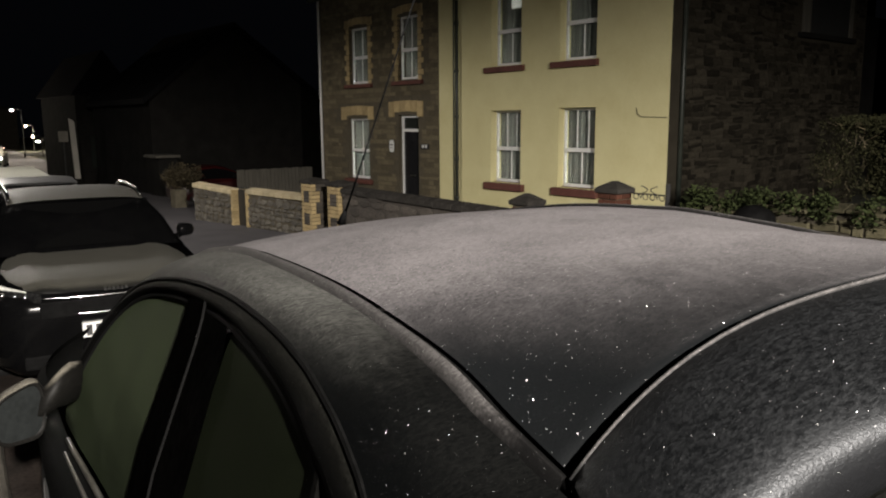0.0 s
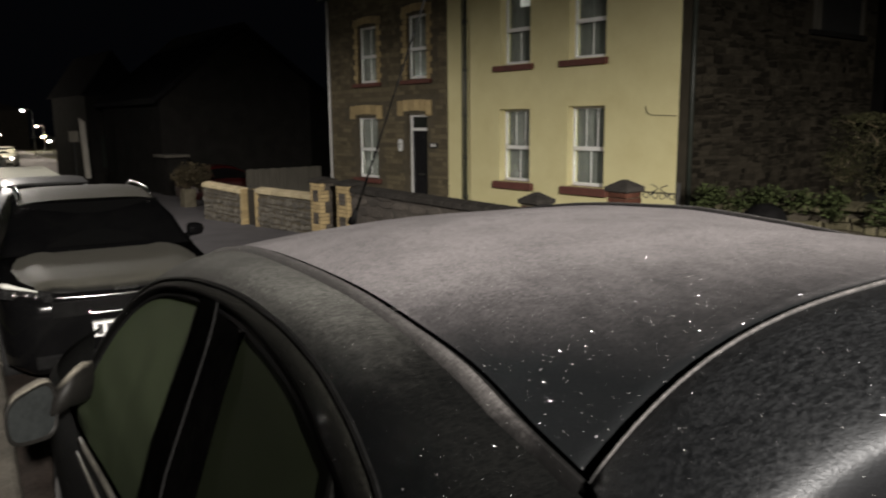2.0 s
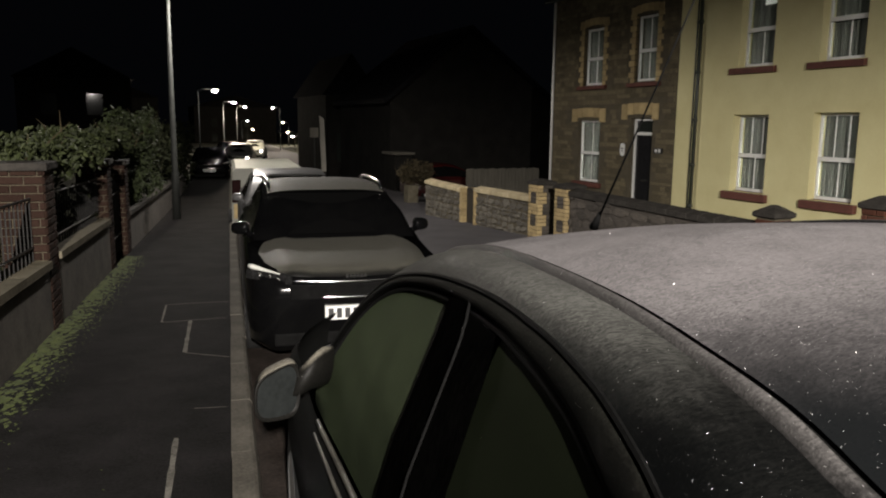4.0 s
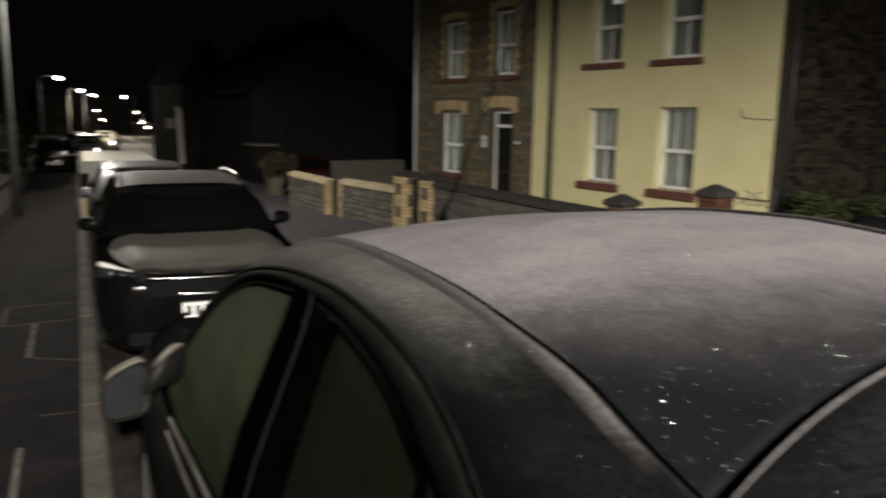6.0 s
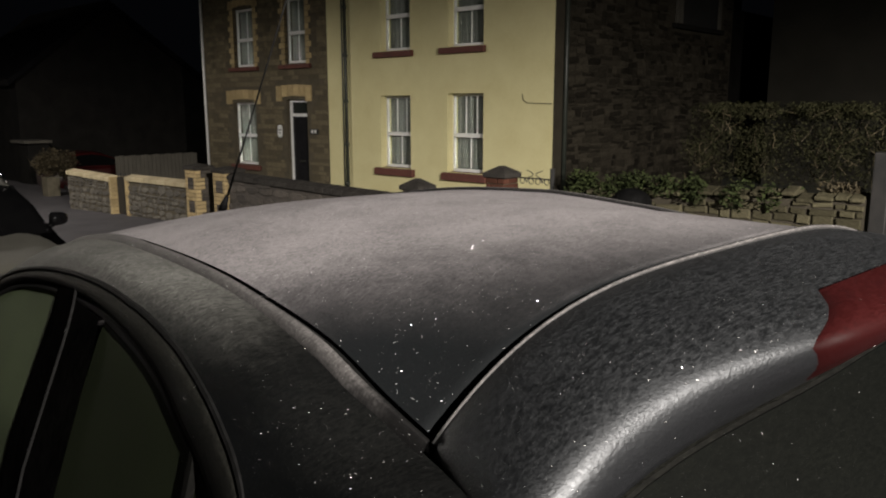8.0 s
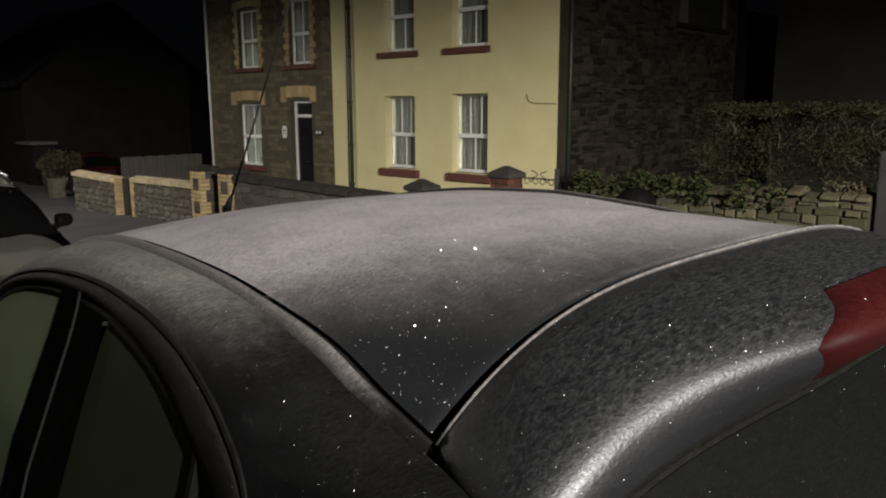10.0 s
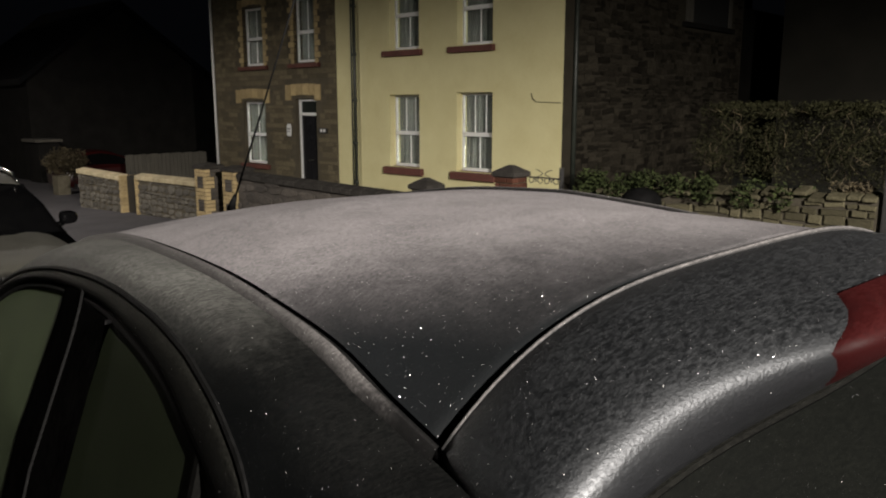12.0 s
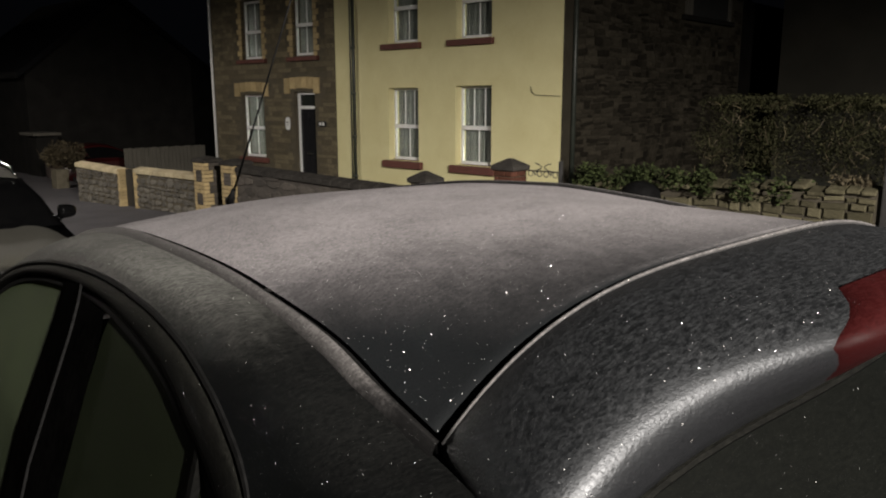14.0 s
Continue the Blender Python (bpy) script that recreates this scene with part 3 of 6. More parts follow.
part("front_wall", wall_cells(B(), FN, FN + 0.36, 8.75, 15.66, BASE, EAVES, y_holes), M_YELLOW, yellow, "pale yellow painted render")
bm = B()
box(bm, FN + 0.36, 21.5, 8.755, 9.05, BASE, EAVES)
bm2 = prism(bm, [(FN + 0.02, EAVES + 0.002), (21.5, EAVES + 0.002), (17.2, 7.6)], "y", 8.76, 9.0)
box(bm, FN + 0.004, FN + 0.34, 8.725, 8.7495, BASE, EAVES)
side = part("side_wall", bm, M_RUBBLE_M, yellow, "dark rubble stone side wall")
bm = B()
box(bm, 21.2, 21.5, 9.05, 15.66, BASE, EAVES)
part("back_wall", bm, M_RUBBLE_M, yellow)
bm = B()
box(bm, FN + 0.36, 21.2, 15.4, 15.66, BASE, EAVES)
part("party_wall", bm, M_RUBBLE_M, yellow)
gable_roof(yellow, 8.75, 15.66, FN, 21.5, EAVES, 7.7)
for (a, b, c, d), bt, bl in zip(y_holes, (2, 2, 0, 0), (1, 1, 1, 1)):
    sash_window(yellow, a, b, c, d, bt, bl, deep=0.2)
for a, b, c, d in ((12.58, 13.88, 0.12, 0.29), (10.40, 11.68, 0.12, 0.29), (12.60, 13.88, 2.88, 3.02), (10.47, 11.76, 2.88, 3.02)):
    sill(yellow, a, b, c, d, M_SILL, "red-brown painted stone sill")
bm = B()
tube(bm, [(FN - 0.09, 14.86, BASE), (FN - 0.09, 14.86, EAVES - 0.1)], 0.045, 10)
for z in (-0.2, 0.78, 1.84, 2.95, 4.1):
    tube(bm, [(FN - 0.09, 14.86, z), (FN - 0.09, 14.86, z + 0.07)], 0.06, 10)
part("downpipe", bm, M_PIPE, yellow, "dark green-black downpipe with collars", smooth=True)
bm = B()
tube(bm, [(FN - 0.05, 15.02, BASE), (FN - 0.05, 15.02, EAVES - 0.1)], 0.02, 6)
part("thin_pipe", bm, M_PIPE, yellow)
bm = B()
tube(bm, [(FN - 0.02, 9.50, 2.0), (FN - 0.02, 9.47, 1.88), (FN - 0.02, 9.38, 1.82), (FN - 0.02, 8.78, 1.80)], 0.008, 6)
part("cable", bm, M_DULLCOPE, yellow, "thin grey cable on the render")
bm = B()
tube(bm, [(13.28, 8.68, BASE), (13.28, 8.68, EAVES)], 0.05, 8)
part("side_pipe", bm, M_PIPE, yellow, "dark pipe on the side wall", smooth=True)
# a flat near-black slab paints the shaded room of the side window
bm = B()
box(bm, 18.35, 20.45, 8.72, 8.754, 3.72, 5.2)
side_window = part("window", bm, M_ROOMSHADE, yellow, "unlit dark window in the side wall")
for a, b in ((18.05, 18.35), (20.45, 20.6)):
    bm = B()
    box(bm, a, b, 8.68, 8.752, 3.72, 5.2, 0.01)
    part("window_jamb", bm, M_FENCE, side_window, "pale weathered jamb")
bm = B()
box(bm, 17.9, 20.75, 8.64, 8.752, 3.6, 3.715, 0.01)
part("window_sill", bm, M_UNLITWALL, side_window)

bm = B()
box(bm, 21.5, 30.0, 9.6, 15.5, BASE, 4.6)
prism(bm, [(21.5, 4.602), (30.2, 4.602), (30.2, 6.2), (21.5, 6.9)], "y", 12.0, 12.3)
# the wing's lack of light is painted by the near-black wall colour
part("rear_wing", bm, M_UNLITWALL, yellow, "dark rear wing of the house")

# an added glowing sheet behind one upper pane imitates a bright reflection
bm = B()
k = 14
grid_faces(bm, [[(FN + 0.29 + 0.004 * math.sin(i * 2.0), 13.0 + 0.32 * i / k, z) for i in range(k + 1)] for z in (4.34, 4.5, 4.66)])
part("lit_blind", bm, M_PANEGLEAM, yellow, "pale blind lit from inside")

# the neighbour behind the hedge
neighbour = thing("neighbour_house", "house with a dim grey rendered wall behind the hedge", "house", m=H)
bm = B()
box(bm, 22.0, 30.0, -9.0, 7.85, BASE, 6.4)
part("wall", bm, M_DIMRENDER, neighbour, "grey weathered render")
bm = B()
prism(bm, [(21.6, 6.402), (30.4, 6.402), (26.0, 9.2)], "y", -9.3, 8.1)
part("roof", bm, M_SLATE, neighbour, "dark slate roof")

# the stone house
stone = thing("stone_house", "two-storey terraced house of brown sandstone with cream brick dressings", "house", m=H)
b_win = (18.87, 19.98, 0.08, 1.86)
b_door = (16.54, 17.45, -0.5, 1.93)
b_up = [(18.84, 19.83, 2.86, 4.46), (16.51, 17.42, 2.88, 4.56)]
b_holes = [b_win, b_door, *b_up]
part("front_wall", wall_cells(B(), FN, FN + 0.34, 15.67, 21.5, BASE, EAVES, b_holes), M_MORTAR, stone, "mortar between brown sandstone blocks")
bm = B()
box(bm, FN + 0.34, 21.5, 21.2, 21.5, BASE, EAVES)
prism(bm, [(FN + 0.02, EAVES + 0.002), (21.5, EAVES + 0.002), (17.2, 7.6)], "y", 21.2, 21.49)
part("side_wall", bm, M_UNLITWALL, stone)
bm = B()
box(bm, 21.2, 21.5, 15.67, 21.2, BASE, EAVES)
part("back_wall", bm, M_UNLITWALL, stone)
gable_roof(stone, 15.72, 21.5, FN, 21.5, EAVES, 7.7)
sash_window(stone, *b_win, 1, 1)
for h in b_up:
    sash_window(stone, *h, 1, 1, arch=0.06)
sill(stone, 18.72, 20.12, -0.06, 0.075, M_SILL, "red-brown stone sill")
for a, b, *_ in b_up:
    sill(stone, a - 0.2, b + 0.2, 2.74, 2.855, M_SILL, "red-brown stone sill")
# door with fanlight
bm = B()
s0, s1, z0, z1 = b_door
n = FN + 0.12
box(bm, n, n + 0.08, s0, s0 + 0.07, z0, z1)
box(bm, n, n + 0.08, s1 - 0.07, s1, z0, z1)
box(bm, n, n + 0.08, s0 + 0.07, s1 - 0.07, z1 - 0.07, z1)
box(bm, n, n + 0.08, s0 + 0.07, s1 - 0.07, 1.48, 1.56)
door_frame = part("door_frame", bm, M_UPVC, stone, "white door frame with fanlight")
bm = B()
box(bm, n + 0.04, n + 0.09, s0 + 0.07, s1 - 0.07, z0, 1.48)
door = part("front_door", bm, M_BLACKDOOR, stone, "glossy black panelled front door")
for a, b in ((s0 + 0.13, (s0 + s1) / 2 - 0.035), ((s0 + s1) / 2 + 0.035, s1 - 0.13)):
    for c, d in ((-0.42, 0.25), (0.35, 0.62), (0.72, 1.36)):
        bm = B()
        box(bm, n + 0.025, n + 0.042, a, b, c, d, 0.008)
        part("door_panel", bm, M_BLACKDOOR, door)
bm = B()
box(bm, n + 0.012, n + 0.04, (s0 + s1) / 2 - 0.12, (s0 + s1) / 2 + 0.12, 0.26, 0.31, 0.006)
part("letterbox", bm, M_CHROME, door, "chrome letterbox")
bm = B()
bmesh.ops.create_uvsphere(bm, u_segments=10, v_segments=8, radius=0.03, matrix=Matrix.Translation((n + 0.01, s0 + 0.14, 0.45)))
part("door_knob", bm, M_CHROME, door)
for k in range(3):
    bm = B()
    box(bm, n + 0.015, n + 0.03, (s0 + s1) / 2 - 0.03 + 0.02 * (k % 2), (s0 + s1) / 2 + 0.03, 0.8 + k * 0.18, 0.84 + k * 0.18)
    part("door_glass", bm, M_HEADLAMP, door, "small leaded glass piece")
bm = B()
box(bm, n + 0.05, n + 0.056, s0 + 0.07, s1 - 0.07, 1.56, z1 - 0.07)
part("fanlight_pane", bm, M_PANE, door_frame)
# cream dressings
for a, b, c, d in ((18.62, 20.32, 1.90, 2.19), (16.32, 17.86, 1.97, 2.29)):
    k = 6
    for i in range(k):
        bm = B()
        p, q = a + (b - a) * i / k + 0.008, a + (b - a) * (i + 1) / k - 0.008
        lift = 0.06 * math.sin(math.pi * (i + 0.5) / k)
        drop = 0.10 if i in (0, k - 1) else 0.0
        box(bm, FN - 0.035, FN + 0.1, p, q, c + lift - drop, d + lift * 0.6, 0.006)
        part("lintel_brick", bm, M_CREAM, stone, "cream brick in the arch over the opening" if i == 0 else "")
for a, b, c, d in b_up:
    for side_s, sg in ((a, -1), (b, 1)):
        z, i = c - 0.05, 0
        while z < d + 0.1:
            w = 0.22 if i % 2 else 0.13
            bm = B()
            p, q = sorted((side_s, side_s + sg * w))
            box(bm, FN - 0.025, FN + 0.1, p, q, z + 0.006, z + 0.142, 0.005)
            part("quoin_brick", bm, M_CREAM, stone)
            z, i = z + 0.15, i + 1
    k = 6
    for i in range(k):
        bm = B()
        p, q = a - 0.2 + (b - a + 0.4) * i / k + 0.006, a - 0.2 + (b - a + 0.4) * (i + 1) / k - 0.006
        lift = 0.09 * math.sin(math.pi * (i + 0.5) / k)
        box(bm, FN - 0.025, FN + 0.1, p, q, d + lift, d + 0.22 + lift * 0.7, 0.005)
        part("lintel_brick", bm, M_CREAM, stone)
bm = B()
k = 20
pts = [(17.72 + 0.10 * math.copysign(abs(math.cos(t)) ** 0.6, math.cos(t)), 1.08 + 0.17 * math.copysign(abs(math.sin(t)) ** 0.6, math.sin(t))) for t in [2 * math.pi * i / k for i in range(k)]]
prism(bm, pts, "x", FN - 0.05, FN - 0.03)
plaque = part("plaque", bm, M_PLATE, stone, "white oval house plaque with a dark line of writing")
for a, b, c, d in ((17.66, 17.78, 1.10, 1.13), (17.68, 17.76, 1.03, 1.05)):
    bm = B()
    box(bm, FN - 0.055, FN - 0.051, a, b, c, d)
    part("lettering", bm, M_BAR, plaque)
bm = B()
box(bm, FN - 0.05, FN - 0.03, 16.06, 16.40, 1.03, 1.17, 0.005)
sign = part("number_sign", bm, M_IRON, stone, "small dark number sign")
for a in (16.12, 16.25):
    bm = B()
    box(bm, FN - 0.056, FN - 0.052, a, a + 0.08, 1.06, 1.14)
    part("lettering", bm, M_PLATE, sign)
bm = B()
tube(bm, [(FN - 0.06, 21.42, BASE), (FN - 0.06, 21.42, EAVES)], 0.04, 8)
part("corner_pipe", bm, M_UPVC, stone, "pale pipe at the corner of the house", smooth=True)

# ---- opposite boundary ----
WN = 7.8


def pier(name, s, w, n0, z0, z1, cap_h, material, label, cap_label, edges=None):
    ob = thing(name, label, "gate pier", m=H)
    bm = B()
    box(bm, n0 + 0.012, n0 + w - 0.012, s - w / 2 + 0.012, s + w / 2 - 0.012, z0, z1)
    shaft = part("shaft", bm, M_MORTAR, ob)
    rg = random.Random(int(s * 10))
    z, i = z0, 0
    spots = []
    while z < z1 - 0.03:
        h = 0.075
        narrow = edges is not None and (i // 3) % 2 == 0
        for face in range(2):
            if edges is None:
                cuts = [-w / 2 + (0.11 if i % 2 else 0.0) + 0.22 * k for k in range(-1, 4)]
                cuts = sorted({-w / 2, w / 2, *[c for c in cuts if -w / 2 + 0.03 < c < w / 2 - 0.03]})
            elif face == 0:
                cuts = [-w / 2, -w / 2 + 0.08, w / 2 - 0.08, w / 2] if narrow else [-w / 2, -w / 6 + 0.03 * (i % 2), w / 6 + 0.03 * (i % 2), w / 2]
            else:
                cuts = [-w / 2, -w / 2 + (0.2 if narrow else 0.11), w / 2]
            for n_cut, (b0, b1) in enumerate(zip(cuts, cuts[1:])):
                c = (b0 + b1) / 2
                mm = Matrix.LocRotScale((n0 + 0.012, s + c, z + h / 2), None, (0.02, b1 - b0 - 0.01, h - 0.01)) if face == 0 else Matrix.Translation((n0 + w / 2 + c, s - w / 2 + 0.012, z + h / 2)) @ Matrix.Rotation(radians(90), 4, "Z") @ Matrix.Diagonal((0.02, b1 - b0 - 0.01, h - 0.01, 1))
                pale = edges is not None and ((n_cut == 0) if face else (not narrow or n_cut != 1))
                spots.append((mm, pale))
        z, i = z + h, i + 1
    blocks(shaft, "brick", material, [m for m, e in spots if not e])
    if edges is not None:
        blocks(shaft, "edge_brick", edges, [m for m, e in spots if e])
    bm = B()
    o = 0.03
    c = n0 + w / 2
    def ring(r, z):
        return [(c - r, s - r, z), (c + r, s - r, z), (c + r, s + r, z), (c - r, s + r, z)]
    r = w / 2 + o
    loft(bm, [ring(r - 0.03, z1), ring(r, z1 + 0.02), ring(r, z1 + 0.07), ring(r - 0.03, z1 + 0.09), ring(0.03, z1 + cap_h)])
    part("cap", bm, M_CAP, ob, cap_label)
    return ob


GB = -0.72
pier("gate_pier", 13.55, 0.38, WN - 0.05, GB, 0.54, 0.13, M_WALLDARK, "dark brick gate pier with cream brick corners and flat cap", "dark weathered cap", M_CREAM)
pier("gate_pier", 12.55, 0.40, WN - 0.05, GB, 0.54, 0.13, M_WALLDARK, "dark brick gate pier with cream brick corners beside the garden wall", "dark weathered cap", M_CREAM)
pier("gate_pier", 7.66, 0.32, WN, -0.5, 0.57, 0.17, M_REDBRICK, "red brick gate pier with a pyramid stone cap", "dark pyramid cap")
pier("gate_pier", 6.12, 0.30, WN, -0.5, 0.84, 0.16, M_REDBRICK, "taller red brick gate pier with a pyramid stone cap", "dark pyramid cap")


def garden_wall(name, s0, s1, t0, t1, z0, material, mortar, label, cope_mat, cope_label, lo=0.09, hi=0.36, h0=0.06, h1=0.16, th=0.32, cope=0.11, seed=1, n0=WN, wav=0.0, limit=300, rough=True):
    """A low stone wall along the street with coping stones, its top going from t0 to t1."""
    ob = thing(name, label, "garden wall", m=H)
    rg = random.Random(seed)
    bm = B()
    prism(bm, [(s0, z0), (s1, z0), (s1, t1 - cope), (s0, t0 - cope)], "x", n0 + 0.02, n0 + th)
    core = part("core", bm, mortar, ob)
    tops = max(t0, t1) - cope
    spots = courses(rg, s0, s1, z0, tops, lo, hi, h0, h1, [], 0.035, face_n(n0 + 0.022), 0.25)
    spots = [m for m in spots if m.translation.z < t0 + (t1 - t0) * (m.translation.y - s0) / (s1 - s0) - cope - 0.03]
    spots.sort(key=lambda m: m.translation.y)
    blocks(core, "stone", material, spots, limit, rough=rough)
    s, k = s0, 0
    while s < s1 - 0.02:
        w = min(rg.uniform(0.2, 0.34) * (0.6 if wav else 1.0), s1 - s)
        zt = t0 + (t1 - t0) * (s + w / 2 - s0) / (s1 - s0) + rg.uniform(-wav, wav)
        bm = B()
        prism(bm, [(n0 - 0.03, zt - cope), (n0 + th + 0.03, zt - cope), (n0 + th + 0.03, zt - 0.02), (n0 + th / 2, zt + 0.03), (n0 - 0.03, zt - 0.02)], "y", s + 0.006, s + w - 0.006)
        bmesh.ops.bevel(bm, geom=bm.edges[:], offset=0.008, segments=1, affect="EDGES")
        part("coping_stone", bm, cope_mat, ob, cope_label if k == 0 else "")
        s, k = s + w, k + 1
    return ob


garden_wall("garden_wall", 13.75, 16.36, 0.30, 0.27, GB, M_GREYWALL, M_MORTAR, "low grey rubble stone wall with cream coping", M_COPE, "cream painted coping stone", seed=3)
garden_wall("garden_wall", 17.05, 19.42, 0.20, 0.24, GB - 0.05, M_GREYWALL, M_MORTAR, "low grey rubble stone wall with cream coping past the gateway", M_COPE, "cream painted coping stone", seed=5)
garden_wall("garden_wall", 7.95, 12.33, 0.47, 0.55, -0.6, M_WALLDARK, M_WALLDARK, "dark stone garden wall with flat dark coping", M_CAP, "dark flat coping stone", lo=0.25, hi=0.5, h0=0.14, h1=0.2, seed=7)
for s in (16.30, 17.08):
    q = thing("gateway_jamb", "cream brick jamb of a narrow gateway in the stone wall", "gate jamb", group="gateway jambs", m=H)
    for i in range(11):
        bm = B()
        w = 0.11 if i % 2 else 0.07
        p0, p1 = (s - w * 0.5, s + 0.06) if s < 16.5 else (s - 0.06, s + w * 0.5)
        box(bm, WN - 0.03, WN + 0.34, p0, p1, GB + i * 0.085, GB + i * 0.085 + 0.078, 0.005)
        part("brick", bm, M_CREAM, q)
bm = B()
box(bm, WN + 0.1, WN + 0.15, 16.42, 16.98, GB + 0.05, 0.2)
for i in range(5):
    tube(bm, [(WN + 0.12, 16.46 + i * 0.12, 0.2), (WN + 0.12, 16.46 + i * 0.12, 0.28 + 0.03 * (i % 2))], 0.012, 6)
gate = solid("garden_gate", bm, M_IRON, "dark narrow garden gate between the stone walls", "gate", m=H)

# iron gate with scrolls
g = thing("iron_gate", "black wrought iron gate with scrolls beside the brick pier", "gate", m=H)
bm = B()
tube(bm, [(WN + 0.2, 5.37, -0.3), (WN + 0.2, 5.37, 1.0)], 0.03, 8)
part("gate_post", bm, M_IRON, g)
for z in (-0.1, 0.55, 0.86):
    bm = B()
    tube(bm, [(WN + 0.2, 5.39, z), (WN + 0.2, 5.88, z)], 0.009, 6)
    part("rail", bm, M_IRON, g)
for i in range(4):
    bm = B()
    s = 5.45 + i * 0.125
    tube(bm, [(WN + 0.2, s, -0.1), (WN + 0.2, s, 0.55)], 0.006, 6)
    part("bar", bm, M_IRON, g)
for c, sg in ((5.46, 1), (5.58, -1), (5.70, 1), (5.82, -1)):
    for base, up in ((0.80, 1), (0.66, -1)):
        bm = B()
        pts = []
        for i in range(24):
            t = i / 23 * 3.0 * math.pi
            r = 0.062 * (1 - i / 27)
            pts.append((WN + 0.2, c + sg * r * math.cos(t), base + r * math.sin(t) * up + 0.05 * up * (i / 23)))
        tube(bm, pts, 0.006, 5)
        part("scroll", bm, M_IRON, g)
for c, sg in ((5.52, 1), (5.76, -1)):
    bm = B()
    tube(bm, [(WN + 0.2, c + sg * 0.1 * math.sin(math.pi * i / 10), 0.86 + 0.1 * i / 10) for i in range(11)], 0.006, 5)
    part("curl", bm, M_IRON, g)

# rubble wall with plants, clipped hedge
garden_wall("rubble_wall", 1.80, 5.0, 0.97, 0.76, -0.4, M_MOSSWALL, M_RUBBLE_M, "uneven dry rubble stone wall with plants growing over it", M_MOSSWALL, "rough flat top stone", lo=0.1, hi=0.32, h0=0.05, h1=0.12, seed=11, wav=0.035, cope=0.055, rough=False)
bm = B()
box(bm, WN, WN + 0.12, 1.62, 1.76, -0.4, 1.35, 0.01)
solid("gate_post", bm, M_IRON, "dark square post at the end of the rubble wall", "post", m=H)
rg = random.Random(21)


def shrub(name, centres, count, size, material, label, twigs=0, spread=0.25, m=H, twig_len=0.5, category="shrub", clipped=9.0, thin=1.0):
    ob = thing(name, label, category, m=m)
    raw_part("leaves", leaf_cloud(rg, centres, count, size, spread), material, ob)
    bm = B()
    for i in range(max(6, twigs)):
        cx, cy, cz, r = rg.choice(centres)
        p = Vector((cx + rg.uniform(-r, r) * 0.6, cy + rg.uniform(-r, r) * 0.6, cz - r * 0.6))
        d = Vector((rg.gauss(0, 0.6), rg.gauss(0, 0.6), 1)).normalized() * twig_len * rg.uniform(0.5, 1.2)
        if p.z + d.z > clipped:
            d.z = max(0.02, clipped - p.z)
        pts = [p, p + d * 0.5 + Vector((rg.uniform(-0.06, 0.06), rg.uniform(-0.06, 0.06), 0)), p + d]
        tube(bm, pts, [0.012 * thin, 0.008 * thin, 0.003 * thin], 4)
    part("twig_mass", bm, M_TWIG, ob)["kind"] = "stuff"
    return ob


hedge_c = [(9.4 + rg.uniform(-0.35, 0.5), rg.uniform(1.4, 4.2), rg.uniform(0.95, 1.60), 0.2) for _ in range(150)] + [(9.4 + rg.uniform(-0.35, 0.6), rg.uniform(-3, 4.2), 1.70, 0.10) for _ in range(260)] + [(9.4 + rg.uniform(-0.3, 0.4), rg.uniform(-3, 1.4), rg.uniform(0.9, 1.6), 0.22) for _ in range(70)]
shrub("hedge", hedge_c, 62000, 0.015, M_LEAF, "trimmed dark hedge with bare twigs behind the rubble wall", twigs=520, twig_len=0.26, category="hedge", clipped=1.72, thin=0.5)
shrub("wall_plants", [(WN + 0.1 + rg.uniform(-0.15, 0.3), rg.uniform(2.35, 5.1), 0.84 + rg.uniform(-0.14, 0.08), 0.12) for _ in range(60)], 9000, 0.024, M_WALLPLANT, "green leafy plants spilling over the rubble wall", twigs=20, twig_len=0.2)
shrub("frosted_heather", [(WN + 0.15, rg.uniform(1.85, 2.2), 0.97, 0.08) for _ in range(10)], 900, 0.014, M_TWIG, "pale dry plant on the wall end", twigs=12, twig_len=0.15)
bm = B()
bmesh.ops.create_icosphere(bm, subdivisions=3, radius=0.21)
for v in bm.verts:
    v.co.z *= 0.8
    v.co += 0.012 * noise.noise(v.co * 14) * v.co.normalized()
solid("black_bin_lid", bm, M_RUBBER, "rounded black bin top behind the car", "bin", m=H @ Matrix.Translation((WN - 0.4, 3.95, 0.74)), smooth=True)

# ---- beyond the stone house ----
fence = thing("board_fence", "pale grey board fence beyond the stone wall", "fence", m=H)
for i in range(21):
    bm = B()
    a = 10.7 + i * 0.13
    box(bm, a, a + 0.122, 23.0, 23.03, -0.8, 0.27 + 0.012 * math.sin(i * 2.1), 0.004)
    part("board", bm, M_FENCE, fence)
dark = thing("dark_house", "unlit house with its gable towards the road", "house", m=H)
bm = B()
prism(bm, [(10.2, -1.0), (17.5, -1.0), (17.5, 2.6), (13.6, 5.3), (10.2, 2.7)], "y", 29.0, 36.0)
wall_d = part("wall", bm, M_UNLITWALL, dark)
bm = B()
prism(bm, [(9.9, 2.45), (13.6, 5.42), (17.8, 2.4), (17.8, 2.6), (13.6, 5.6), (9.9, 2.65)], "y", 28.8, 36.2)
part("roof", bm, M_SLATE, dark)
bm = B()
box(bm, 10.0, 10.7, 27.9, 28.9, -0.9, 0.5)
porch = part("porch", bm, M_UNLITWALL, dark)
bm = B()
box(bm, 9.85, 10.75, 27.75, 29.0, 0.53, 0.62)
part("porch_roof_edge", bm, M_FENCE, dark, "pale edge board of the porch")
